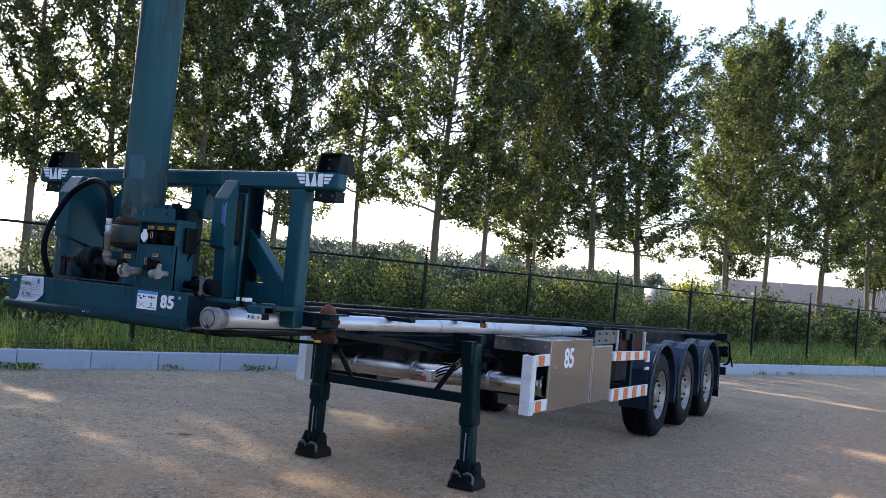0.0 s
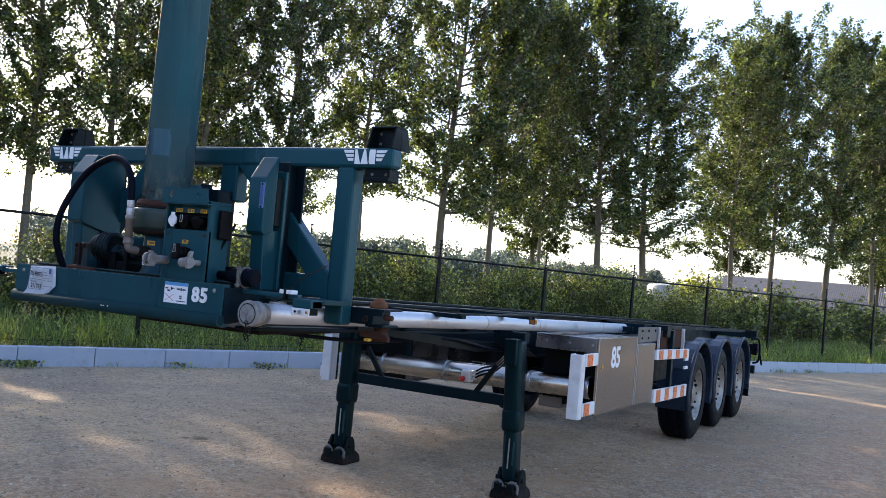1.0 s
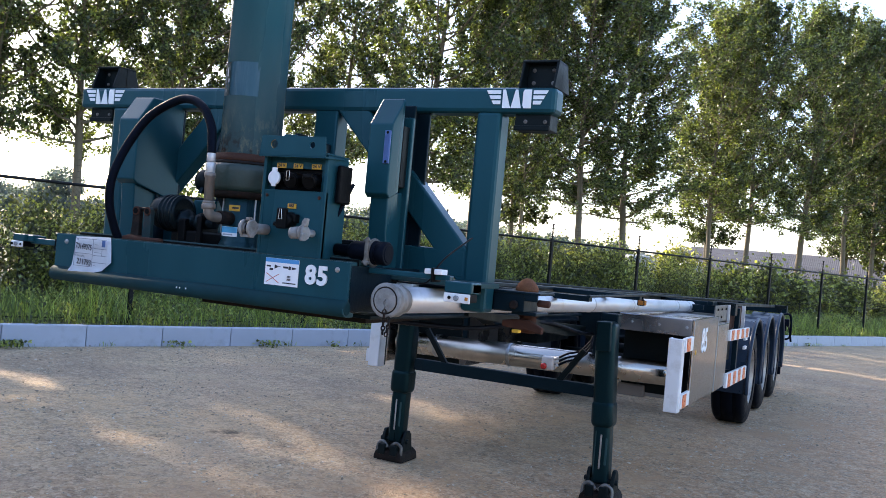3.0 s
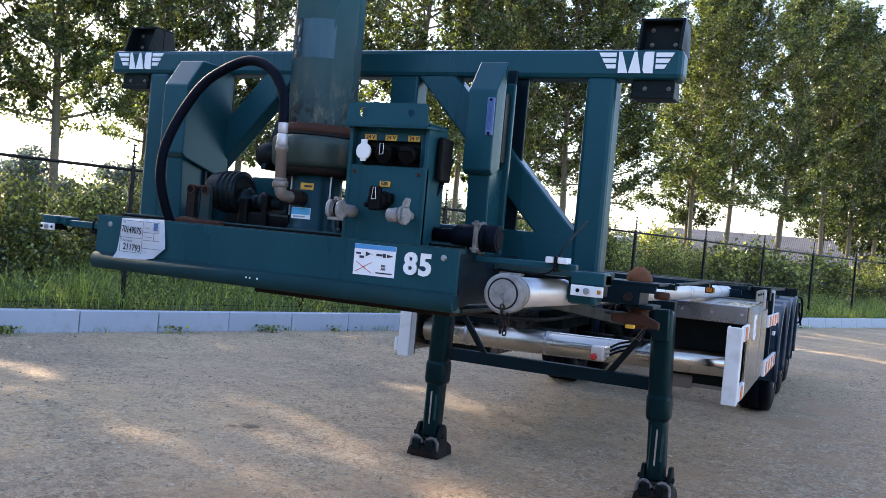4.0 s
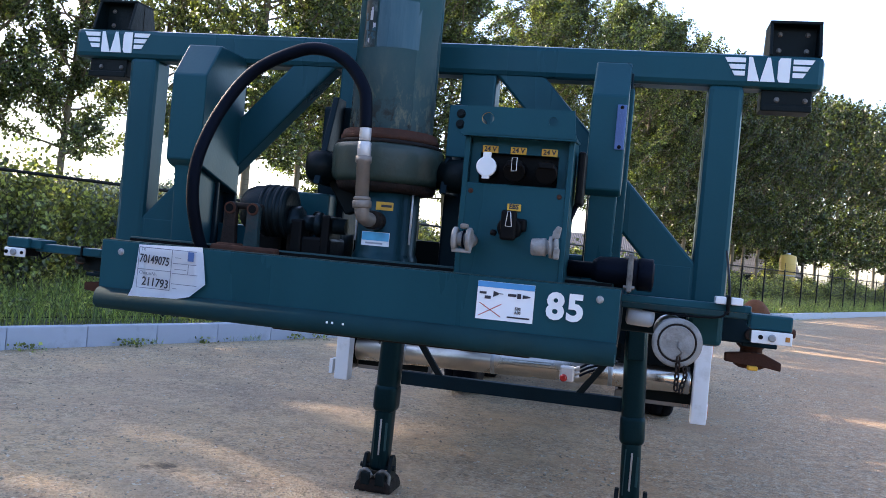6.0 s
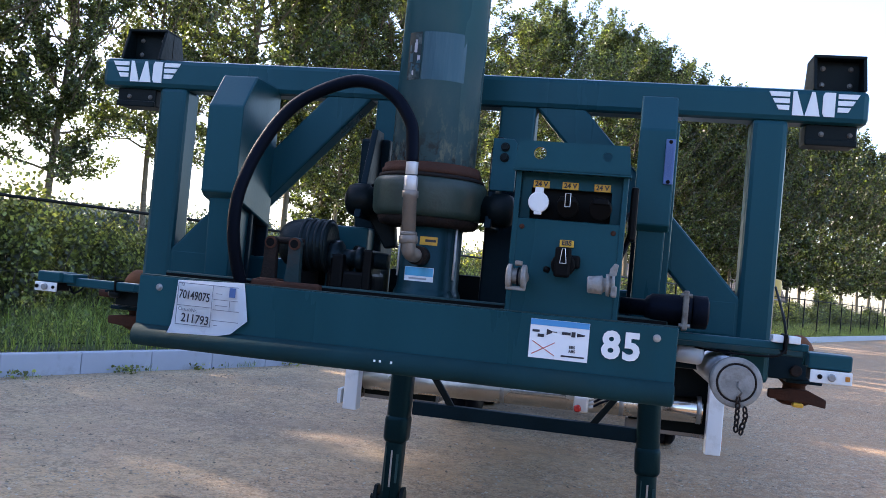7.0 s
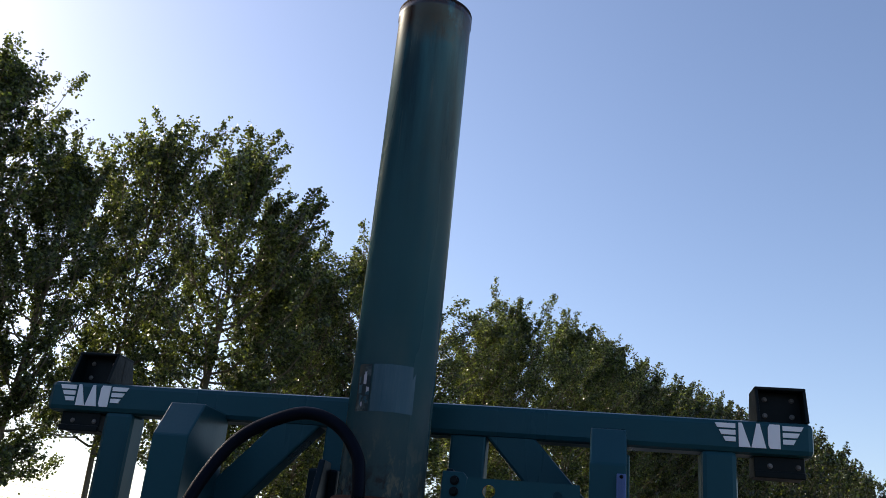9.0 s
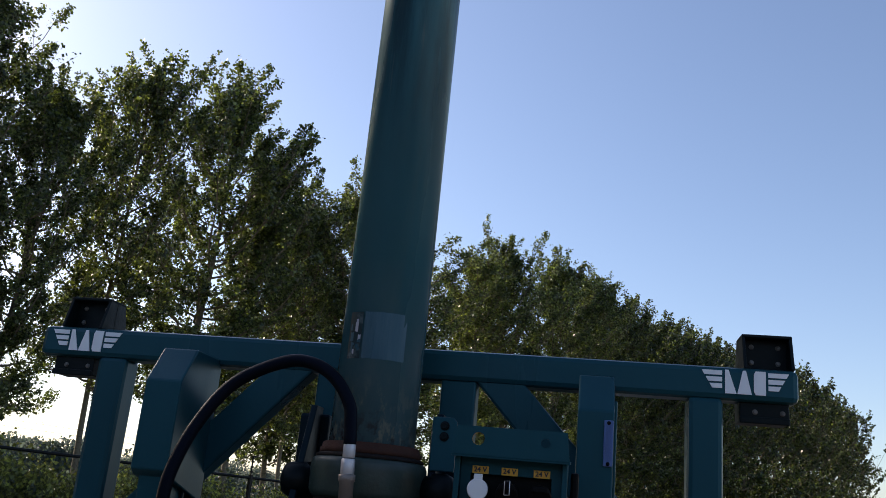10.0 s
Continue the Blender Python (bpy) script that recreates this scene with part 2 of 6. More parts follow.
def cylinder_mat():
    """Blue-green enamel: chalky and chipped near the foot, rust runs below the rim."""
    m = mat("cylinder_paint", (0.024, 0.114, 0.152), 0.2, 0, 0.3, 5.0, 60, 0.08, 0.0, (0.055, 0.115, 0.14), 0.4, streak=True, spec=0.55, gloss_tint=(0.6, 0.88, 0.92))
    n, l = m.node_tree.nodes, m.node_tree.links
    b = n["Principled BSDF"]
    col = b.inputs["Base Color"].links[0].from_socket
    tc = n.new("ShaderNodeTexCoord")
    xyz = n.new("ShaderNodeSeparateXYZ")
    l.new(tc.outputs["Object"], xyz.inputs["Vector"])
    def wear(col, z0, z1, size, lo, hi, color, stretch):
        mp = n.new("ShaderNodeMapping")
        mp.inputs["Scale"].default_value = (1, 1, stretch)
        l.new(tc.outputs["Object"], mp.inputs["Vector"])
        t = n.new("ShaderNodeTexNoise")
        t.inputs["Scale"].default_value, t.inputs["Detail"].default_value, t.inputs["Roughness"].default_value = size, 8, 0.7
        l.new(mp.outputs["Vector"], t.inputs["Vector"])
        r = n.new("ShaderNodeMapRange")
        r.inputs["From Min"].default_value, r.inputs["From Max"].default_value = lo, hi
        l.new(t.outputs["Fac"], r.inputs["Value"])
        g = n.new("ShaderNodeMapRange")
        g.inputs["From Min"].default_value, g.inputs["From Max"].default_value = z0, z1
        l.new(xyz.outputs["Z"], g.inputs["Value"])
        k = n.new("ShaderNodeMath")
        k.operation = "MULTIPLY"
        l.new(r.outputs["Result"], k.inputs[0])
        l.new(g.outputs["Result"], k.inputs[1])
        mix = n.new("ShaderNodeMix")
        mix.data_type = "RGBA"
        l.new(k.outputs["Value"], mix.inputs["Factor"])
        l.new(col, mix.inputs["A"])
        mix.inputs["B"].default_value = (*color, 1)
        return mix.outputs["Result"]
    col = wear(col, 2.45, 2.05, 7, 0.2, 0.6, (0.085, 0.155, 0.185), 0.4)
    col = wear(col, 2.10, 1.93, 26, 0.52, 0.60, (0.22, 0.27, 0.24), 0.5)
    col = wear(col, 2.02, 1.90, 18, 0.52, 0.62, (0.045, 0.020, 0.014), 0.8)
    col = wear(col, 2.60, 3.30, 9, 0.40, 0.62, (0.008, 0.036, 0.058), 0.10)
    col = wear(col, 2.80, 3.45, 34, 0.60, 0.68, (0.085, 0.125, 0.125), 0.04)
    col = wear(col, 3.36, 3.46, 22, 0.46, 0.54, (0.075, 0.080, 0.078), 0.5)
    col = wear(col, 3.38, 3.48, 6, 0.40, 0.48, (0.034, 0.014, 0.010), 0.45)
    col = wear(col, 3.25, 3.45, 20, 0.58, 0.64, (0.030, 0.016, 0.012), 0.06)
    l.new(col, b.inputs["Base Color"])
    return m


M["cylinder"] = cylinder_mat()
M["leaf_a"] = leaf_mat("poplar_leaf", (0.007, 0.019, 0.008), (0.125, 0.175, 0.078), (0.40, 0.52, 0.08))
M["leaf_b"] = leaf_mat("poplar_leaf_light", (0.010, 0.024, 0.009), (0.150, 0.195, 0.085), (0.45, 0.56, 0.08))
M["leaf_hedge"] = leaf_mat("hedge_leaf", (0.006, 0.018, 0.006), (0.30, 0.35, 0.11), (0.95, 1.0, 0.16), 2.3, 0.4)
M["grass"] = leaf_mat("grass_blade", (0.030, 0.075, 0.016), (0.19, 0.27, 0.07), (0.80, 0.98, 0.18), 1.4)
M["leaf_c"] = leaf_mat("poplar_leaf_dark", (0.004, 0.011, 0.006), (0.075, 0.112, 0.052), (0.29, 0.38, 0.06), 3.5)
# pale bluish leaf colours carry the haze of distance
M["leaf_hazed"] = leaf_mat("hazed_far_leaf", (0.075, 0.110, 0.098), (0.16, 0.20, 0.17), (0.24, 0.31, 0.22), 1.4)


def ground_mat():
    """Trodden gravel and old asphalt, sandy patches, fine stones and one oil stain."""
    m = bpy.data.materials.new("yard_gravel")
    m.use_nodes = True
    n, l = m.node_tree.nodes, m.node_tree.links
    b = n["Principled BSDF"]
    tc = n.new("ShaderNodeTexCoord")
    def tex(scale, detail=6, rough=0.6):
        t = n.new("ShaderNodeTexNoise")
        t.inputs["Scale"].default_value, t.inputs["Detail"].default_value, t.inputs["Roughness"].default_value = scale, detail, rough
        l.new(tc.outputs["Object"], t.inputs["Vector"])
        return t.outputs["Fac"]
    def mixc(fac, a, c):
        x = n.new("ShaderNodeMix")
        x.data_type = "RGBA"
        l.new(fac, x.inputs["Factor"])
        for key, v in (("A", a), ("B", c)):
            if isinstance(v, tuple):
                x.inputs[key].default_value = (*v, 1)
            else:
                l.new(v, x.inputs[key])
        return x.outputs["Result"]
    def ramp(src, a, c, to=1.0):
        r = n.new("ShaderNodeMapRange")
        r.inputs["From Min"].default_value, r.inputs["From Max"].default_value, r.inputs["To Max"].default_value = a, c, to
        l.new(src, r.inputs["Value"])
        return r.outputs["Result"]
    base = mixc(ramp(tex(0.28, 5), 0.42, 0.58), (0.56, 0.39, 0.245), (0.69, 0.465, 0.255))
    base = mixc(ramp(tex(1.3, 8, 0.7), 0.48, 0.66, 0.85), base, (0.68, 0.505, 0.30))
    base = mixc(ramp(tex(0.7, 6, 0.65), 0.5, 0.66, 0.6), base, (0.42, 0.285, 0.165))
    base = mixc(ramp(tex(0.42, 5, 0.6), 0.52, 0.62, 0.6), base, (0.33, 0.24, 0.165))
    # bare brown earth towards the front of the yard
    pos = n.new("ShaderNodeSeparateXYZ")
    l.new(tc.outputs["Object"], pos.inputs["Vector"])
    def add(a, c, k):
        x = n.new("ShaderNodeMath")
        x.operation = "MULTIPLY_ADD"
        l.new(a, x.inputs[0])
        x.inputs[1].default_value = k
        l.new(c, x.inputs[2])
        return x.outputs["Value"]
    earth = add(pos.outputs["Y"], add(tex(0.6, 6, 0.65), pos.outputs["X"], 5.0), -0.26)
    base = mixc(ramp(earth, -0.2, 2.6, 0.9), base, (0.50, 0.285, 0.145))
    base = mixc(ramp(tex(4.0, 9, 0.8), 0.5, 0.70, 0.7), base, (0.27, 0.195, 0.14))
    smooth_earth = base
    for size, amount in ((14, 0.28), (30, 0.40), (64, 0.48)):
        v = n.new("ShaderNodeTexVoronoi")
        v.inputs["Scale"].default_value = size
        l.new(tc.outputs["Object"], v.inputs["Vector"])
        sep = n.new("ShaderNodeSeparateColor")
        l.new(v.outputs["Color"], sep.inputs["Color"])
        base = mixc(ramp(sep.outputs["Red"], 0.66, 0.9, amount), base, (0.68, 0.54, 0.37))
        base = mixc(ramp(sep.outputs["Green"], 0.68, 0.95, amount), base, (0.125, 0.10, 0.070))
    base = mixc(ramp(tex(0.9, 6, 0.65), 0.30, 0.52, 0.95), smooth_earth, base)
    # one dark stain on the yard
    ma = n.new("ShaderNodeVectorMath")
    ma.operation = "DISTANCE"
    ma.inputs[1].default_value = (-2.12, 3.03, 0)
    l.new(tc.outputs["Object"], ma.inputs[0])
    add = n.new("ShaderNodeMath")
    l.new(ma.outputs["Value"], add.inputs[0])
    wob = ramp(tex(9, 5, 0.7), 0.3, 0.7, 0.24)
    l.new(wob, add.inputs[1])
    base = mixc(ramp(add.outputs["Value"], 0.28, 0.14, 0.85), base, (0.03, 0.027, 0.024))
    l.new(base, b.inputs["Base Color"])
    b.inputs["Roughness"].default_value = 0.9
    bp = n.new("ShaderNodeBump")
    bp.inputs["Strength"].default_value, bp.inputs["Distance"].default_value = 0.9, 0.03
    h = n.new("ShaderNodeMath")
    h.operation = "ADD"
    l.new(v.outputs["Distance"], h.inputs[0])
    l.new(tex(26, 6, 0.7), h.inputs[1])
    l.new(h.outputs["Value"], bp.inputs["Height"])
    l.new(bp.outputs["Normal"], b.inputs["Normal"])
    return m


M["yard"] = ground_mat()
def stone_mat():
    m = mat("gravel_stone", (0.4, 0.37, 0.34), 0.85, 0, 0.3, 25, 80, 0.3)
    n, l = m.node_tree.nodes, m.node_tree.links
    g = n.new("ShaderNodeNewGeometry")
    mix = n.new("ShaderNodeMix")
    mix.data_type = "RGBA"
    mix.inputs["A"].default_value, mix.inputs["B"].default_value = (0.20, 0.16, 0.11, 1), (0.64, 0.56, 0.43, 1)
    l.new(g.outputs["Random Per Island"], mix.inputs["Factor"])
    l.new(mix.outputs["Result"], n["Principled BSDF"].inputs["Base Color"])
    return m


M["stone"] = stone_mat()
M["soil"] = mat("verge_soil", (0.06, 0.07, 0.03), 0.95, 0, 0.4, 1.2, 20, 0.5, 0, (0.10, 0.085, 0.055), 0.4)

# ---- mesh helpers ----
def bx(x0, x1, y0, y1, z0, z1, bevel=0.004, seg=2):
    bm = bmesh.new()
    bmesh.ops.create_cube(bm, size=1)
    for v in bm.verts:
        v.co = Vector((x0 + (v.co.x + 0.5) * (x1 - x0), y0 + (v.co.y + 0.5) * (y1 - y0), z0 + (v.co.z + 0.5) * (z1 - z0)))
    if bevel:
        bmesh.ops.bevel(bm, geom=bm.edges[:], offset=min(bevel, 0.3 * min(abs(x1 - x0), abs(y1 - y0), abs(z1 - z0))), segments=seg, affect="EDGES", profile=0.5)
    return bm


def prism(points, axis, a, b, bevel=0.004):
    """A polygon, given in the two other axes in order, drawn out along one axis from a to b."""
    bm = bmesh.new()
    def put(p, c):
        return {"x": (c, p[0], p[1]), "y": (p[0], c, p[1]), "z": (p[0], p[1], c)}[axis]
    low = [bm.verts.new(put(p, a)) for p in points]
    high = [bm.verts.new(put(p, b)) for p in points]
    k = len(points)
    bm.faces.new(low)
    bm.faces.new(high[::-1])
    for i in range(k):
        bm.faces.new((low[i], high[i], high[(i + 1) % k], low[(i + 1) % k]))
    bmesh.ops.recalc_face_normals(bm, faces=bm.faces[:])
    if bevel:
        bmesh.ops.bevel(bm, geom=bm.edges[:], offset=bevel, segments=2, affect="EDGES", profile=0.5)
    return bm


def lathe(p0, p1, profile, seg=28, caps=True):
    """Turned round the line from p0 to p1: profile rows of (share of the length, radius)."""
    p0, p1 = Vector(p0), Vector(p1)
    way = p1 - p0
    q = way.to_track_quat("Z", "Y").to_matrix()
    bm = bmesh.new()
    rings = []
    for u, r in profile:
        c = p0 + way * u
        rings.append([bm.verts.new(c + q @ Vector((r * math.cos(2 * math.pi * i / seg), r * math.sin(2 * math.pi * i / seg), 0))) for i in range(seg)])
    for a, b in zip(rings, rings[1:]):
        for i in range(seg):
            f = bm.faces.new((a[i], a[(i + 1) % seg], b[(i + 1) % seg], b[i]))
            f.smooth = True
    if caps:
        bm.faces.new(rings[0][::-1])
        bm.faces.new(rings[-1])
    else:
        for i in range(seg):
            bm.faces.new((rings[-1][i], rings[-1][(i + 1) % seg], rings[0][(i + 1) % seg], rings[0][i]))
    return bm


def cyl(p0, p1, r, seg=24, edge=0.003):
    length = (Vector(p1) - Vector(p0)).length
    e = min(edge / length, 0.2)
    return lathe(p0, p1, [(0, r - edge), (e, r), (1 - e, r), (1, r - edge)], seg)


def pipe(points, r, seg=12, smooth=6):
    """A round hose, bar or wire along a smooth line through the points."""
    pts = [Vector(p) for p in points]
    line = []
    for i in range(len(pts) - 1):
        a, b, c, d = pts[max(i - 1, 0)], pts[i], pts[i + 1], pts[min(i + 2, len(pts) - 1)]
        for k in range(smooth):
            t = k / smooth
            line.append(0.5 * (2 * b + (c - a) * t + (2 * a - 5 * b + 4 * c - d) * t * t + (3 * b - a - 3 * c + d) * t ** 3))
    line.append(pts[-1])
    bm = bmesh.new()
    rings, side = [], None
    for i, p in enumerate(line):
        way = (line[min(i + 1, len(line) - 1)] - line[max(i - 1, 0)]).normalized()
        if side is None:
            side = way.orthogonal().normalized()
        side = (side - way * side.dot(way)).normalized()
        up = way.cross(side)
        rings.append([bm.verts.new(p + r * (math.cos(2 * math.pi * k / seg) * side + math.sin(2 * math.pi * k / seg) * up)) for k in range(seg)])
    for a, b in zip(rings, rings[1:]):
        for i in range(seg):
            f = bm.faces.new((a[i], a[(i + 1) % seg], b[(i + 1) % seg], b[i]))
            f.smooth = True
    bm.faces.new(rings[0][::-1])
    bm.faces.new(rings[-1])
    bmesh.ops.recalc_face_normals(bm, faces=bm.faces[:])
    return bm


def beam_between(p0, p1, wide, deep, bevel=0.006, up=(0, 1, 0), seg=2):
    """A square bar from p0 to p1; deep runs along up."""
    p0, p1 = Vector(p0), Vector(p1)
    w = (p1 - p0).normalized()
    u = (Vector(up) - w * Vector(up).dot(w)).normalized()
    s = w.cross(u)
    bm = bx(-wide / 2, wide / 2, -deep / 2, deep / 2, 0, (p1 - p0).length, bevel, seg)
    if seg > 2:
        for f in bm.faces:
            f.smooth = True
    m = Matrix((s, u, w)).transposed().to_4x4()
    m.translation = p0
    bmesh.ops.transform(bm, matrix=m, verts=bm.verts[:])
    bmesh.ops.recalc_face_normals(bm, faces=bm.faces[:])
    return bm


def join(*bms):
    out = bmesh.new()
    me = bpy.data.meshes.new("tmp")
    for b in bms:
        b.to_mesh(me)
        b.free()
        out.from_mesh(me)
        me.clear_geometry()
    bpy.data.meshes.remove(me)
    return out


def part(name, bm, material, parent=None, label=""):
    me = bpy.data.meshes.new(name)
    bm.to_mesh(me)
    bm.free()
    me.materials.append(material)
    ob = new(name, me)
    if parent is not None:
        ob.parent = parent
    return tagged(ob, label)


def raw(name, verts, faces, material, parent=None, smooth=False):
    me = bpy.data.meshes.new(name)
    me.from_pydata(verts, [], faces)
    me.materials.append(material)
    if smooth:
        me.polygons.foreach_set("use_smooth", [True] * len(me.polygons))
    ob = new(name, me)
    if parent is not None:
        ob.parent = parent
    return ob


def quads(name, corners, material, parent=None):
    """Many loose four-cornered leaves from an array (k, 4, 3)."""
    k = len(corners)
    me = bpy.data.meshes.new(name)
    me.vertices.add(4 * k)
    me.vertices.foreach_set("co", corners.astype(np.float32).ravel())
    me.loops.add(4 * k)
    me.loops.foreach_set("vertex_index", np.arange(4 * k, dtype=np.int32))
    me.polygons.add(k)
    me.polygons.foreach_set("loop_start", np.arange(0, 4 * k, 4, dtype=np.int32))
    me.update(calc_edges=True)
    me.materials.append(material)
    ob = new(name, me)
    if parent is not None:
        ob.parent = parent
    return ob


def thing(name, label, category, at=(0, 0, 0), group="", kind=""):
    ob = new(name)
    ob.empty_display_size = 0.2
    ob.location = at
    return tagged(ob, label, category, group, kind)


def letters(name, text, size, at, material, parent, turn=(90, 0, 0), thick=0.0015, tight=1.0, wide=1.0, bold=0.0):
    cu = bpy.data.curves.new(name, "FONT")
    cu.body, cu.size, cu.extrude, cu.align_x, cu.align_y = text, size, thick, "CENTER", "CENTER"
    cu.space_character, cu.offset, cu.resolution_u = tight, bold, 3
    tmp = bpy.data.objects.new(name, cu)
    me = bpy.data.meshes.new_from_object(tmp)
    bpy.data.objects.remove(tmp)
    me.transform(pose(*at, *turn) @ Matrix.Diagonal((wide, 1, 1, 1)))
    me.materials.append(material)
    ob = new(name, me)
    ob.parent = parent
    return ob


# ---- ground, kerb line ----
ALONG, OUT = Vector((0.401, 0.916)).normalized(), None
OUT = Vector((-ALONG.y, ALONG.x))
ORIGIN = Vector((-7.1, 6.9))


def K(s, n, z=0.0):
    """A place by its distance along the kerb, behind the fence line, and its height."""
    p = ORIGIN + ALONG * s + OUT * n
    return Vector((p.x, p.y, z))


KERB_N, KERB_TOP, VERGE = -1.1, 0.26, 0.2
KERB_TURN = math.degrees(math.atan2(ALONG.y, ALONG.x))


def build_ground():
    ss = [-700, -300, -120, -60] + [-40 + 2 * i for i in range(81)] + [150, 200, 320, 700]
    ns = [-700, -250, -100, -50] + [-40 + 1.3 * i for i in range(30)] + [KERB_N - 0.001, KERB_N + 0.06, KERB_N + 0.13, 0, 1.5, 4, 8, 14, 22, 40, 80, 200, 700]
    ns = sorted(ns)
    verts, faces, mats = [], [], []
    for n in ns:
        for s in ss:
            if n < KERB_N:
                z = 0.0 if n < -45 else 0.012 * noise.noise(Vector((s * 0.35, n * 0.35, 0)))
                z = min(z, 0.012)
            elif n < KERB_N + 0.1:
                z = 0.0
            else:
                z = VERGE + (0.05 * noise.noise(Vector((s * 0.5, n * 0.5, 3))) if n < 60 else 0)
                z = min(z, KERB_TOP - 0.02) if n < 0.5 else z
            verts.append(K(s, n, z))
    w = len(ss)
    for j in range(len(ns) - 1):
        for i in range(w - 1):
            faces.append((j * w + i, j * w + i + 1, (j + 1) * w + i + 1, (j + 1) * w + i))
            mats.append(0 if ns[j] < KERB_N + 0.05 else 1)
    ob = raw("ground", verts, faces, M["yard"])
    ob.data.materials.append(M["soil"])
    ob.data.polygons.foreach_set("material_index", mats)
    return tagged(ob, "brown trodden gravel yard with sandy patches and a verge", "ground", kind="structure")


build_ground()

def shade_wall():
    """An added, unseen clad wall facing the trailer's nose cuts the fill light."""
    m = mat("shade_wall_cladding", (0.22, 0.23, 0.23), 0.6, 0, 0.2, 0.6, 10, 0.2, 0, (0.16, 0.15, 0.13), 0.3)
    profile = []
    for i in range(241):
        x = -30 + 0.25 * i
        profile += [(x, -15.0 + (0.04 if i % 2 else 0.0)), (x + 0.12, -15.0 + (0.04 if i % 2 else 0.0))]
    wall = part("wall_south", prism(profile + [(30.2, -15.4), (-30.0, -15.4)], "z", 0.0, 4.2, 0), m)
    tagged(wall, "added unseen grey metal-clad wall that cuts the sky light", "wall", kind="structure")


shade_wall()

# ---- the container trailer ----
trailer = thing("container_trailer", "petrol-blue tipping container chassis trailer standing on its landing legs", "trailer")


def S(y):
    """The chassis falls a little towards the rear."""
    return -0.0195 * (y - 0.5)


def slope(bm):
    for v in bm.verts:
        v.co.z += S(v.co.y)
    return bm


def logo(parent, x0, x1, z, y):
    """A maker's mark as plain white shapes: three letter blocks between two winged bars."""
    w = x1 - x0
    for side in (0, 1):
        for k in range(3):
            lo, hi = (0.045 * k, 0.235) if side == 0 else (0.765, 1.0 - 0.045 * k)
            zz = z + 0.026 - 0.02 * k
            cut = [(lo, 1), (hi, 1), (hi, -1), (lo + 0.03, -1)] if side == 0 else [(lo, 1), (hi, 1), (hi - 0.03, -1), (lo, -1)]
            part("wing_stripe", prism([(x0 + w * u, zz + 0.007 * v) for u, v in cut], "y", y - 0.003, y, 0), M["letter"], parent)
    h = 0.036
    for cut in ([(0.27, h), (0.31, h), (0.40, -h), (0.27, -h)], [(0.41, -h), (0.475, h), (0.51, h), (0.575, -h)], [(0.60, h - 0.01), (0.62, h), (0.735, h), (0.735, -h), (0.62, -h), (0.60, -h + 0.01)]):
        part("logo_block", prism([(x0 + w * u, z + v) for u, v in cut], "y", y - 0.003, y, 0), M["letter"], parent)


def bolt_head(at, r, material, parent, way=(0, -1, 0), name="bolt"):
    p = Vector(at)
    w = Vector(way)
    part(name, join(cyl(p, p + w * r * 0.35, r * 1.35, 16, 0.001), cyl(p + w * r * 0.3, p + w * r * 1.1, r, 6, 0.001)), material, parent)


def headboard():
    top = part("top_beam", bx(-1.25, 1.25, 0.52, 0.62, 2.143, 2.245, 0.018), M["paint"], trailer, "petrol-blue box beam")
    logo(top, -1.21, -0.955, 2.198, 0.52)
    logo(top, 0.965, 1.22, 2.198, 0.52)
    for sx in (-1, 1):
        part("upright_post", join(bx(*sorted((sx * 0.925, sx * 1.03)), 0.525, 0.625, 1.36, 2.15, 0.016)), M["paint"], trailer)
        # container guides at both ends of the beam, open to the front
        x0, x1 = (1.09, 1.24) if sx > 0 else (-1.19, -1.04)
        guide = join(
            bx(x0, x1, 0.60, 0.61, 2.24, 2.352, 0.003),
            prism([(0.525, 2.245), (0.70, 2.245), (0.66, 2.355), (0.56, 2.355)], "x", x0, x0 + 0.01, 0.002),
            prism([(0.525, 2.245), (0.70, 2.245), (0.66, 2.355), (0.56, 2.355)], "x", x1 - 0.01, x1, 0.002),
            bx(x0, x1, 0.556, 0.665, 2.347, 2.357, 0.003))
        g = part("container_guide", guide, M["black_paint"], trailer, "black steel container guide")
        low = join(bx(x0 - 0.01, x1 - 0.015, 0.548, 0.64, 2.083, 2.146, 0.004), bx(x0 - 0.01, x1 - 0.015, 0.54, 0.55, 2.08, 2.1, 0.003))
        part("guide_foot", low, M["black_paint"], g)
        for bxx in (x0 + 0.035, x1 - 0.035):
            for bz in (2.275, 2.325):
                bolt_head((bxx, 0.60, bz), 0.006, M["galv"], g)
            bolt_head((bxx, 0.548, 2.115), 0.006, M["galv"], g)
    for sx in (-1, 1):
        part("middle_post", bx(*sorted((sx * 0.148 + 0.012, sx * 0.262 + 0.012)), 0.53, 0.62, 1.95, 2.15, 0.008), M["paint"], trailer)
        part("diagonal_brace", beam_between((sx * 0.302 + 0.003, 0.57, 2.197), (sx * 0.968 + 0.003, 0.572, 1.478), 0.115, 0.082, 0.008), M["paint"], trailer)
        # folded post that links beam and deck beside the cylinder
        # dark chassis colour stands for the shade of the recess
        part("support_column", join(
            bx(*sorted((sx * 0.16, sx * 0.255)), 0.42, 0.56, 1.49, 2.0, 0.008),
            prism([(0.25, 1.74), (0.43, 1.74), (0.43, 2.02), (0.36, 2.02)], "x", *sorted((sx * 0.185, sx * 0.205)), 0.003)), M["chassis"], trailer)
    for sx in (-1, 1):
        part("lower_cross_beam", bx(*sorted((sx * 0.17, sx * 0.93)), 0.53, 0.615, 1.485, 1.60, 0.01), M["paint"], trailer)


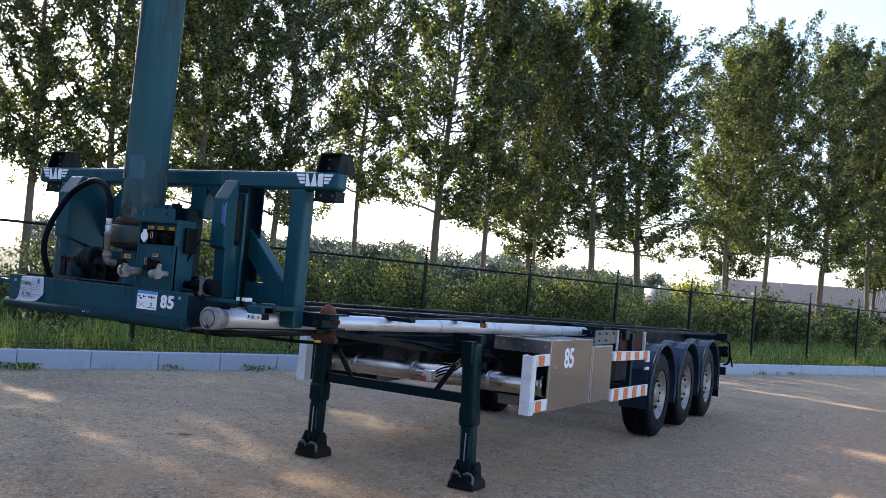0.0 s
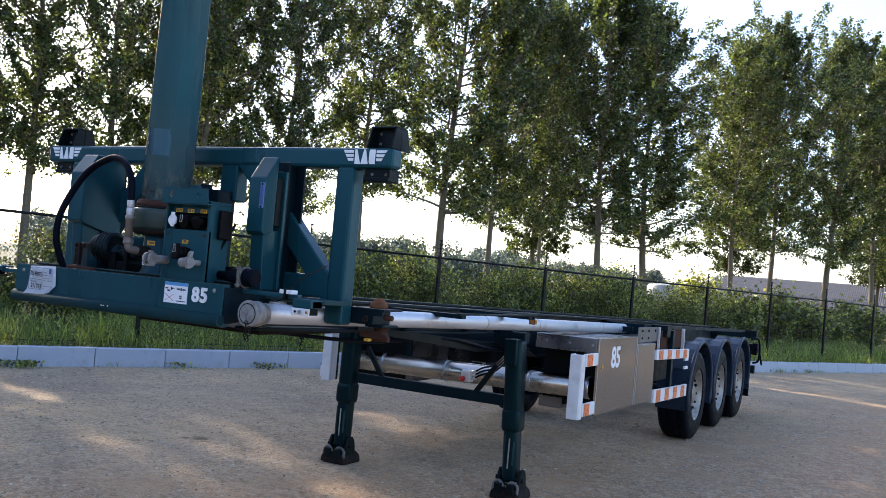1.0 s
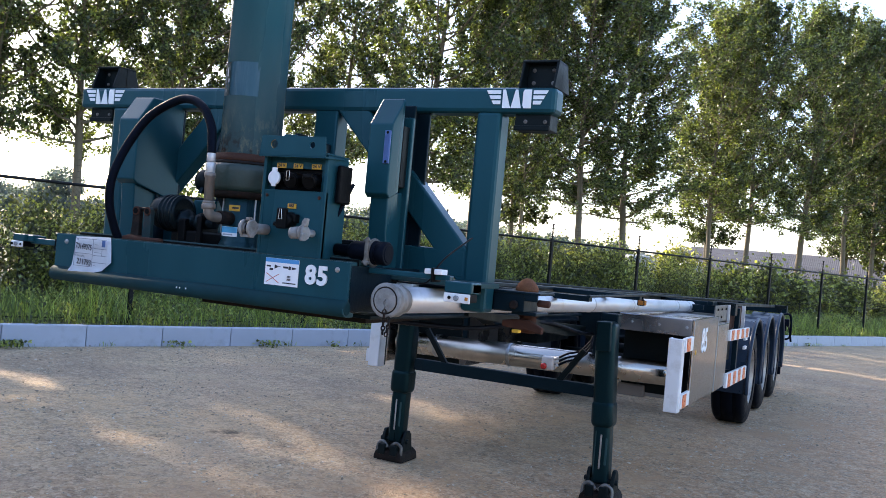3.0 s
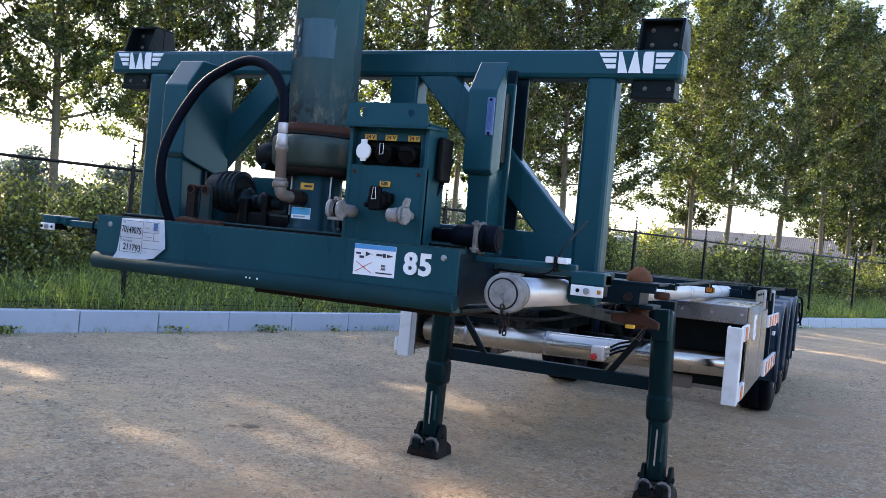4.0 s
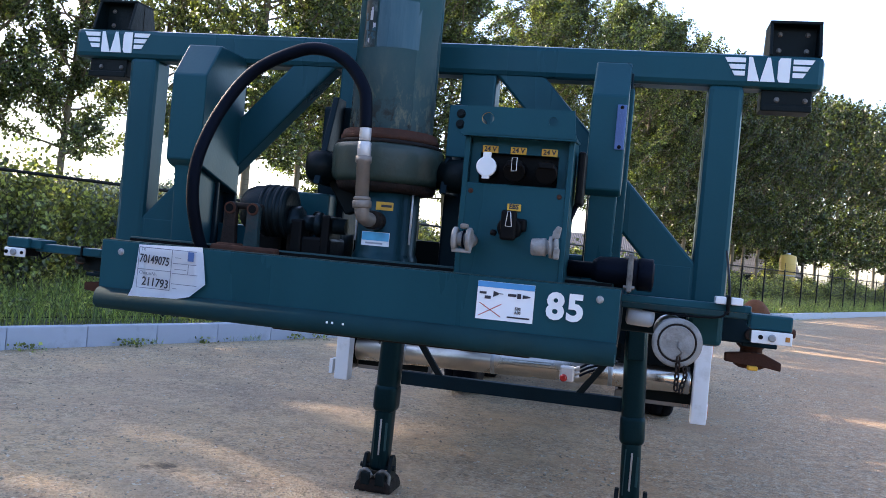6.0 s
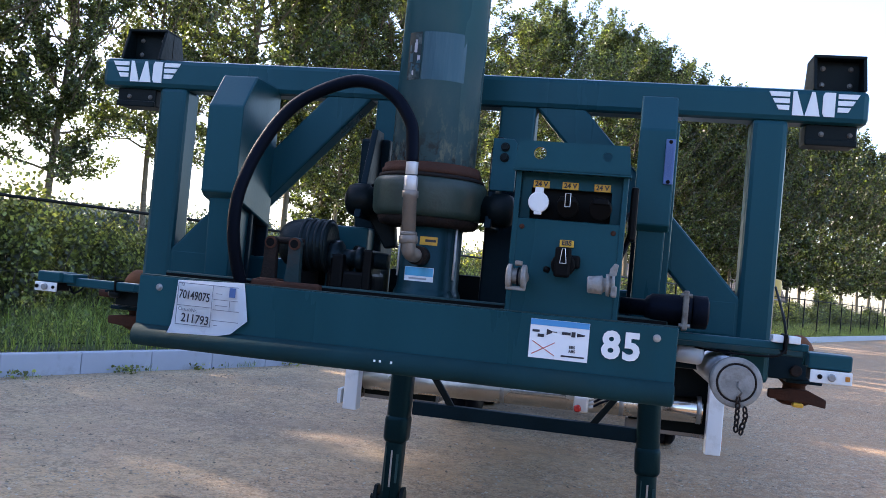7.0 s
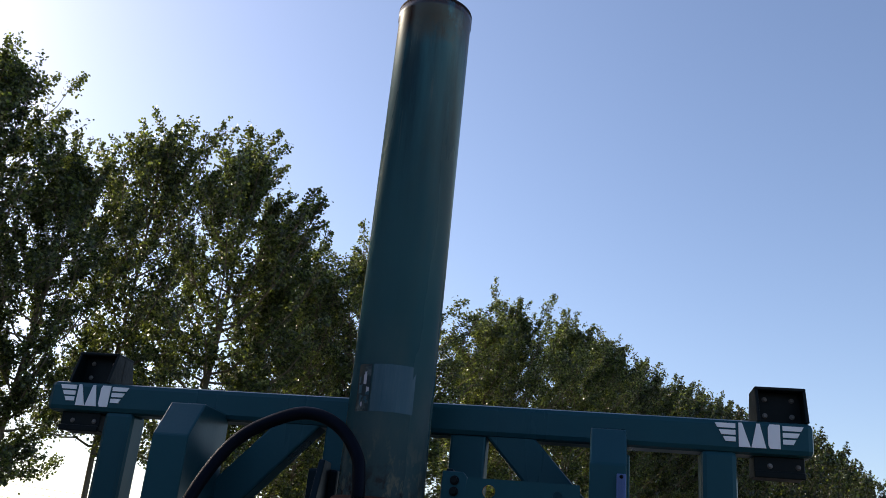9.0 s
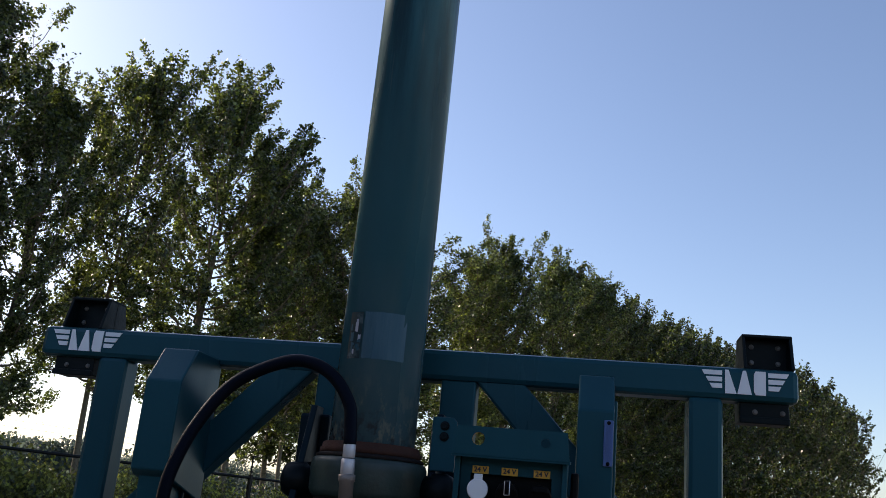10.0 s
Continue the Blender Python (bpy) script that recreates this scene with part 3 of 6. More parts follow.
def covers():
    for sx in (-1, 1):
        x0, x1 = (0.598, 0.70) if sx > 0 else (-0.708, -0.592)
        back = 0.350 if sx > 0 else 0.545
        side = [(0.268, 1.785), (0.268, 2.052), (0.350, 2.163), (back + 0.006, 2.163), (back + 0.006, 1.795 if sx > 0 else 1.70), (0.29, 1.768)]
        c = part("guard_cover", prism(side, "x", x0, x1, 0.005), M["paint"], trailer, "folded petrol-blue sheet cover")
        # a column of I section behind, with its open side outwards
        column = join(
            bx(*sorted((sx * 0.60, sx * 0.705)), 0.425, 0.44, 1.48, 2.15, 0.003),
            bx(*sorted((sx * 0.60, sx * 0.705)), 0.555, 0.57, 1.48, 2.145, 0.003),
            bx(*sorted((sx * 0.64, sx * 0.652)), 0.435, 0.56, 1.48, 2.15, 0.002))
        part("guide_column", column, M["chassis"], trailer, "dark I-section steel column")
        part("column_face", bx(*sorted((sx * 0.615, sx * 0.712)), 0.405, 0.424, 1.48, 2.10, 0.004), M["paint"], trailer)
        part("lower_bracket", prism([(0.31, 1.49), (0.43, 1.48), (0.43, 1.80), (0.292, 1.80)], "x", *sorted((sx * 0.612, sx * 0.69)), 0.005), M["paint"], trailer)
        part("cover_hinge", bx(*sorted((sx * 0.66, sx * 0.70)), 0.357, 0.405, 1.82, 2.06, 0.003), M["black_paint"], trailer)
        if sx > 0:
            lev = part("level_plate", bx(0.672, 0.698, 0.260, 0.268, 1.90, 2.026, 0.002), M["bluegrey"], c, "blue-grey ribbed plastic level plate")
            for k in range(5):
                part("rib", bx(0.675 + 0.004 * k, 0.677 + 0.004 * k, 0.258, 0.261, 1.92, 2.01, 0), M["bluegrey"], lev)
            for zz in (1.907, 2.018):
                bolt_head((0.685, 0.260, zz), 0.004, M["plastic"], lev, name="screw")


def bumper():
    prof = [(0.0, 1.512), (0.0, 1.372), (-0.012, 1.362), (-0.024, 1.348), (-0.022, 1.332), (-0.008, 1.321), (0.02, 1.316), (0.05, 1.318),
            (0.05, 1.33), (0.012, 1.34), (0.012, 1.50), (0.05, 1.50), (0.05, 1.512)]
    b = part("front_bumper", prism(prof, "x", -0.735, 0.722, 0.0025), M["paint"], trailer, "petrol-blue folded steel front bumper, scuffed along the lip")
    part("bumper_lip", lathe((-0.737, 0.004, 1.348), (0.724, 0.004, 1.348), [(0, 0.02), (0.004, 0.0305), (0.996, 0.0305), (1, 0.02)], 28), M["lip"], b, "worn rounded lip")
    for sx in (-0.735, 0.710):
        # darker than the bumper: the shade on its ends is in the colour
        part("end_plate", prism([(0.012, 1.50), (0.55, 1.50), (0.55, 1.40), (0.02, 1.335)], "x", sx, sx + 0.012, 0.002), M["chassis"], b)
    # near-black for dirt and for the shade of the recess
    part("deck_plate", bx(-0.722, 0.708, 0.014, 0.62, 1.462, 1.478, 0.003), M["black_paint"], trailer, "dirty deck plate behind the bumper, coloured dark for its shaded recess")
    part("deck_rail", bx(-0.715, 0.70, 0.105, 0.14, 1.478, 1.527, 0.004), M["paint_worn"], trailer)
    # black strip paints the shade in the gap before the rail
    part("rail_gap_strip", bx(-0.71, 0.695, 0.098, 0.104, 1.478, 1.522, 0), M["recess"], trailer)
    # thin paler strip added as the highlight along the top edge
    part("bumper_flange", bx(-0.733, 0.720, 0.002, 0.048, 1.5125, 1.515, 0), M["paint_worn"], b)
    part("skid_plate", prism([(0.03, 1.325), (0.6, 1.395), (0.6, 1.41), (0.03, 1.337)], "x", -0.72, 0.708, 0.002), M["chassis"], trailer)
    for k in range(3):
        part("deck_slot_cover", bx(-0.24 + 0.36 * k - 0.06, -0.24 + 0.36 * k + 0.06, 0.03, 0.10, 1.486, 1.493, 0.002), M["paint_worn"], trailer)
    for bxx in (-0.672, 0.672):
        bolt_head((bxx, 0.0, 1.482), 0.0072, M["steel"], b)
    for bxx in (-0.02, -0.035, 0.01):
        part("lip_scratch", bx(bxx, bxx + 0.006, -0.027, -0.022, 1.348, 1.354, 0.001), M["letter"], b)
    # instruction sticker
    y = -0.002
    st = part("instruction_sticker", prism([(0.36, 1.501), (0.508, 1.501), (0.508, 1.403), (0.36, 1.403)], "y", y, 0.0005, 0), M["paper"], b, "white and blue instruction sticker")
    part("blue_header", bx(0.3605, 0.5075, y - 0.001, y, 1.486, 1.5005, 0), M["blue_print"], st)
    for shape in (bx(0.366, 0.384, y - 0.001, y, 1.468, 1.474, 0), bx(0.380, 0.396, y - 0.001, y, 1.456, 1.464, 0), prism([(0.402, 1.478), (0.416, 1.473), (0.416, 1.469), (0.402, 1.462)], "y", y - 0.001, y, 0),
                  bx(0.416, 0.428, y - 0.001, y, 1.4705, 1.4725, 0), bx(0.440, 0.462, y - 0.001, y, 1.467, 1.474, 0), bx(0.464, 0.474, y - 0.001, y, 1.463, 1.476, 0), prism([(0.478, 1.474), (0.498, 1.471), (0.498, 1.468), (0.478, 1.464)], "y", y - 0.001, y, 0)):
        part("plug_mark", shape, M["ink"], st)
    part("red_cross", join(beam_between((0.368, y - 0.0005, 1.445), (0.425, y - 0.0005, 1.412), 0.002, 0.001, 0), beam_between((0.368, y - 0.0005, 1.412), (0.425, y - 0.0005, 1.445), 0.002, 0.001, 0)), M["red_print"], st)
    letters("sticker_text", "EBS\nABS", 0.010, (0.468, y - 0.001, 1.432), M["ink"], st, bold=0.0003, thick=0.0003)
    part("sticker_line", bx(0.442, 0.5, y - 0.001, y, 1.412, 1.416, 0), M["ink"], st)
    letters("fleet_number", "85", 0.092, (0.588, -0.0035, 1.451), M["letter"], b, thick=0.003, tight=1.12, wide=0.98, bold=0.0035)
    # delivery note taped to the bumper, its lower corner torn off
    pa = bmesh.new()
    grid = []
    for j in range(7):
        for i in range(7):
            u, v = i / 6, j / 6
            top = Vector((-0.616 + 0.195 * u, 1.508 + 0.008 * u))
            bot = Vector((-0.622 + 0.173 * min(u / 0.8, 1) + (0.05 * (u - 0.8) / 0.2 if u > 0.8 else 0), 1.363 + 0.006 * min(u / 0.8, 1) + (0.046 * (u - 0.8) / 0.2 if u > 0.8 else 0)))
            p = top.lerp(bot, v)
            grid.append(pa.verts.new((p.x, -0.003 - 0.004 * math.sin(3.1 * u + 1.5 * v) ** 2 - 0.004 * v * v - 0.026 * min(1, max(0, (1.39 - p.y) / 0.04)), p.y)))
    for j in range(6):
        for i in range(6):
            f = pa.faces.new((grid[j * 7 + i], grid[j * 7 + i + 1], grid[j * 7 + i + 8], grid[j * 7 + i + 7]))
            f.smooth = True
    bmesh.ops.solidify(pa, geom=pa.faces[:], thickness=0.0006)
    note = part("delivery_note", pa, M["paper"], b, "white paper form with handwritten numbers")
    yy = -0.0125
    letters("handwriting", "70149075", 0.033, (-0.559, yy, 1.468), M["ink"], note, turn=(90, 3, 0), thick=0.0003, bold=0.0005, wide=0.70)
    letters("handwriting", "211793", 0.033, (-0.551, yy, 1.405), M["ink"], note, turn=(90, 3, 0), thick=0.0003, bold=0.0005, wide=0.84)
    letters("form_print", "TR", 0.011, (-0.595, yy, 1.496), M["print_grey"], note, turn=(90, 3, 0), thick=0.0002)
    letters("form_print", "ChassisNr.", 0.013, (-0.575, yy, 1.43), M["print_grey"], note, turn=(90, 3, 0), thick=0.0002)
    form = []
    for a, bq, c in ((-0.608, -0.432, 1.501), (-0.608, -0.506, 1.44), (-0.608, -0.506, 1.388), (-0.502, -0.43, 1.464), (-0.502, -0.425, 1.436), (-0.502, -0.425, 1.407), (-0.496, -0.478, 1.48), (-0.496, -0.46, 1.448), (-0.496, -0.484, 1.394)):
        form.append(bx(a, bq, yy, yy + 0.0005, c, c + 0.0016, 0))
    for a, c0, c1 in ((-0.507, 1.388, 1.501), (-0.609, 1.388, 1.501), (-0.455, 1.438, 1.464)):
        form.append(bx(a, a + 0.0016, yy, yy + 0.0005, c0, c1, 0))
    part("form_lines", join(*form), M["print_grey"], note)
    part("form_stamp", bx(-0.458, -0.440, yy, yy + 0.0005, 1.474, 1.5, 0), M["bluegrey"], note)


def cylinder_unit():
    c = (0.0, 0.30)
    r = 0.125
    ram = part("tipping_cylinder", lathe((*c, 1.890), (0.01, 0.30, 3.545), [(0, r), (0.978, r), (0.981, r + 0.003), (0.996, r + 0.003), (1.0, r - 0.012)], 64), M["cylinder"], trailer, "tall blue-green hydraulic cylinder, scratched and faded")
    part("rusty_rim", lathe((0.01, 0.30, 3.538), (0.01, 0.30, 3.553), [(0, r + 0.002), (0.2, r + 0.0035), (0.7, r + 0.003), (1, r - 0.012)], 64), M["rust_dark"], ram, "rusty top rim")
    part("cap_dome", lathe((0.01, 0.30, 3.550), (0.01, 0.30, 3.565), [(0, r - 0.03), (0.6, r - 0.06), (1, 0.02)], 48), M["rust"], ram)
    # remains of a torn sticker, curved round the tube
    rnd = random.Random(4)
    bits = [(-104, -46, 2.135, 2.272, "patch"), (-128, -107, 2.135, 2.272, "patch_dark")]
    for k in range(16):
        a, z = rnd.uniform(-127, -98), rnd.uniform(2.138, 2.262)
        bits.append((a, a + rnd.uniform(1.5, 6), z, z + rnd.uniform(0.006, 0.03), "line" if k % 5 == 0 else "patch"))
    for q, (a0, a1, z0, z1, key) in enumerate(bits):
        bm = bmesh.new()
        k = 12 if q < 2 else 2
        rr = r + 0.0014 + (0.0004 if q > 1 else 0)
        rows = []
        for z in (z0, z1):
            rows.append([bm.verts.new((c[0] + rr * math.cos(radians(a0 + (a1 - a0) * i / k)), c[1] + rr * math.sin(radians(a0 + (a1 - a0) * i / k)), z + (rnd.uniform(-0.003, 0.003) if q > 1 else 0))) for i in range(k + 1)])
        for i in range(k):
            bm.faces.new((rows[0][i], rows[0][i + 1], rows[1][i + 1], rows[1][i]))
        part("torn_sticker", bm, M[key], ram, "torn sticker remains" if q < 2 else "")
    part("rust_ring", lathe((*c, 1.870), (*c, 1.902), [(0, 0.144), (0.1, 0.1475), (0.45, 0.1475), (0.5, 0.143), (0.9, 0.141), (1, 0.136), (1.0, r - 0.004)], 56), M["rust"], trailer, "rusty flange ring")
    part("seal_plate", lathe((*c, 1.857), (*c, 1.871), [(0, 0.154), (0.3, 0.157), (0.7, 0.156), (1, 0.146)], 56), M["rust_dark"], trailer)
    part("trunnion_collar", lathe((*c, 1.746), (*c, 1.858), [(0, 0.146), (0.03, 0.154), (0.10, 0.162), (0.2, 0.166), (0.72, 0.168), (0.86, 0.167), (0.95, 0.163), (1, 0.156)], 56), M["collar"], trailer, "dull grey-green trunnion collar")
    part("collar_skirt", lathe((*c, 1.720), (*c, 1.748), [(0, 0.12), (0.2, 0.142), (0.8, 0.150), (1, 0.148)], 48), M["rust_dark"], trailer)
    part("trunnion_ear", prism([(-0.235, 1.80), (-0.225, 1.825), (-0.19, 1.845), (-0.13, 1.84), (-0.10, 1.66), (-0.135, 1.65)], "y", 0.335, 0.372, 0.006), M["black_paint"], trailer)
    for sx in (-1, 1):
        part("trunnion_pin", lathe((sx * 0.15, 0.30, 1.789), (sx * 0.256, 0.30, 1.789), [(0, 0.04), (0.3, 0.042), (0.35, 0.050), (0.75, 0.050), (0.9, 0.043), (0.98, 0.025), (1, 0.01)], 28), M["black_paint"], trailer)
    brace = part("trunnion_bracket", prism([(0.176, 1.845), (0.248, 1.845), (0.248, 1.985), (0.236, 1.998), (0.176, 1.998)], "y", 0.285, 0.300, 0.003), M["paint"], trailer)
    for bz in (1.942, 1.973):
        bolt_head((0.213, 0.285, bz), 0.010, M["black_paint"], brace)
    fx, fy, fr = 0.020, 0.282, 0.090
    low = part("cylinder_foot_block", lathe((fx, fy, 1.48), (fx, fy, 1.73), [(0, fr + 0.008), (0.20, fr + 0.008), (0.235, fr + 0.004), (0.27, fr), (0.97, fr), (1, fr - 0.006)], 56), M["pedestal"], trailer, "round petrol-blue cylinder pedestal")
    for a in (-152, -28):
        qx, qy = fx + (fr + 0.003) * math.cos(radians(a)), fy + (fr + 0.003) * math.sin(radians(a))
        part("guide_rod", cyl((qx, qy, 1.575), (qx, qy, 1.725), 0.0035, 8, 0.0005), M["silver"], low, "thin bright steel rod")

    def wrap(name, a0, a1, z0, z1, lift, key, owner, label=""):
        bm = bmesh.new()
        rows = [[bm.verts.new((fx + (fr + lift) * math.cos(radians(a0 + (a1 - a0) * i / 8)), fy + (fr + lift) * math.sin(radians(a0 + (a1 - a0) * i / 8)), z)) for i in range(9)] for z in (z0, z1)]
        for i in range(8):
            bm.faces.new((rows[0][i], rows[0][i + 1], rows[1][i + 1], rows[1][i]))
        return part(name, bm, M[key], owner, label)
    part("flange_foot", bx(-0.14, 0.14, 0.14, 0.44, 1.480, 1.494, 0.004), M["paint_worn"], trailer)
    tag = wrap("yellow_label", -98, -66, 1.668, 1.692, 0.0012, "yellow", low, "small yellow label")
    wrap("label_bar", -88, -69, 1.677, 1.684, 0.0018, "ink", tag)
    s = wrap("blue_label", -125, -68, 1.564, 1.604, 0.0012, "paper", low, "blue and white label")
    wrap("blue_band", -124, -69, 1.579, 1.603, 0.0018, "sky_print", s)
    wrap("label_print", -114, -80, 1.569, 1.574, 0.0018, "line", s)
    # pressure line: crimped sleeves, rusty pipe with a union nut, elbow into the block
    px, py = -0.004, 0.073
    part("crimp_sleeve", cyl((px - 0.001, py, 1.850), (px - 0.002, py, 1.893), 0.0172, 8, 0.002), M["silver"], trailer, "silver hose sleeve")
    fit = part("steel_fitting", cyl((px, py, 1.806), (px - 0.001, py, 1.848), 0.0195, 6, 0.003), M["silver"], trailer, "silver hexagonal hose fitting")
    rp = part("rusty_pipe", join(lathe((px + 0.006, py, 1.68), (px, py, 1.808), [(0, 0.0195), (0.84, 0.019), (0.86, 0.0225), (0.99, 0.0225), (1, 0.018)], 22),
                                 pipe([(px + 0.007, py, 1.69), (px + 0.009, py + 0.002, 1.652), (px + 0.014, py + 0.022, 1.637), (px + 0.018, py + 0.075, 1.636)], 0.0205, 16)), M["pipe"], trailer, "rust-tinged grey hydraulic pipe elbow")
    part("union_nut", join(cyl((px + 0.008, py, 1.664), (px + 0.006, py, 1.686), 0.0275, 6, 0.003), cyl((px + 0.006, py, 1.686), (px + 0.0055, py, 1.696), 0.0235, 20, 0.002)), M["pipe"], rp)
    part("elbow_socket", cyl((px + 0.018, py + 0.05, 1.636), (px + 0.018, py + 0.125, 1.636), 0.027, 20), M["rust_dark"], rp)
    part("hydraulic_hose", pipe([(px - 0.002, py, 1.885), (px - 0.006, py, 1.94), (-0.022, 0.075, 1.995), (-0.075, 0.085, 2.063), (-0.15, 0.095, 2.1), (-0.235, 0.098, 2.095), (-0.36, 0.088, 2.028), (-0.435, 0.06, 1.912),
                                 (-0.475, 0.03, 1.78), (-0.485, 0.03, 1.67), (-0.48, 0.06, 1.57), (-0.465, 0.1, 1.48)], 0.0178, 16), M["rubber"], trailer, "thick black rubber hydraulic hose")
    # domed motor drum beside the cylinder, on a rusty clevis
    zc = 1.641
    v = part("motor_drum", lathe((-0.422, 0.235, zc), (-0.262, 0.235, zc), [(0, 0.012), (0.015, 0.034), (0.06, 0.052), (0.14, 0.064), (0.26, 0.071), (0.4, 0.074), (0.96, 0.074), (1, 0.06)], 40), M["valve"], trailer, "black domed motor drum with cooling ribs")
    for k in range(4):
        xx = -0.345 + 0.022 * k
        part("cooling_rib", lathe((xx, 0.235, zc), (xx + 0.011, 0.235, zc), [(0, 0.073), (0.15, 0.079), (0.85, 0.079), (1, 0.073)], 40), M["valve"], v)
    part("drive_shaft", lathe((-0.27, 0.235, zc - 0.03), (-0.09, 0.235, zc - 0.03), [(0, 0.05), (0.2, 0.05), (0.24, 0.026), (0.46, 0.026), (0.48, 0.036), (0.58, 0.036), (0.6, 0.024), (1, 0.024)], 8), M["valve"], v)
    part("gear_box", bx(-0.318, -0.192, 0.345, 0.45, 1.48, 1.710, 0.006), M["paint"], trailer)
    part("valve_block", join(bx(-0.262, -0.125, 0.195, 0.335, 1.48, 1.575, 0.01), bx(-0.25, -0.21, 0.185, 0.25, 1.52, 1.622, 0.008), bx(-0.155, -0.128, 0.19, 0.3, 1.5, 1.64, 0.006), beam_between((-0.225, 0.27, 1.58), (-0.185, 0.26, 1.645), 0.03, 0.03, 0.005), bx(-0.195, -0.165, 0.25, 0.29, 1.58, 1.625, 0.006)), M["plastic"], v)
    for x0, x1, key, y0 in ((-0.430, -0.375, "rust_dark", 0.10), (-0.350, -0.300, "lug_paint", 0.085)):
        xm, w = (x0 + x1) / 2 + 0.002, 0.019
        arch = [(x0, 1.482), (x1, 1.482), (xm + w, 1.58)] + [(xm + w * math.cos(radians(a)), 1.636 + w * math.sin(radians(a))) for a in range(0, 181, 20)] + [(xm - w, 1.58)]
        lug = part("lug", prism(arch, "y", y0, y0 + 0.022, 0.003), M[key], v, "worn clevis lug with a pin hole")
        part("pin_bush", lathe((xm, y0 - 0.004, 1.636), (xm, y0 + 0.002, 1.636), [(0, 0.017), (1, 0.018)], 20), M["rust"], lug)
        # no real hole: a black disc gives its shade
        part("pin_hole", cyl((xm, y0 - 0.0055, 1.636), (xm, y0 - 0.003, 1.636), 0.012, 18, 0.0005), M["recess"], lug)
    part("lug_pin", cyl((-0.40, 0.120, 1.644), (-0.305, 0.110, 1.644), 0.010, 14), M["rust_dark"], v)
    part("base_pad", join(bx(-0.447, -0.232, 0.062, 0.22, 1.480, 1.497, 0.004), bx(-0.437, -0.234, 0.066, 0.10, 1.494, 1.530, 0.008), bx(-0.43, -0.36, 0.07, 0.15, 1.49, 1.535, 0.012)), M["rust"], v, "rusty base pad")
    part("motor_box", bx(-0.42, -0.33, 0.33, 0.5, 1.49, 1.60, 0.012), M["plastic"], trailer)
    part("rear_beam", bx(-0.16, 0.40, 0.52, 0.58, 1.478, 1.594, 0.005), M["black_paint"], trailer)


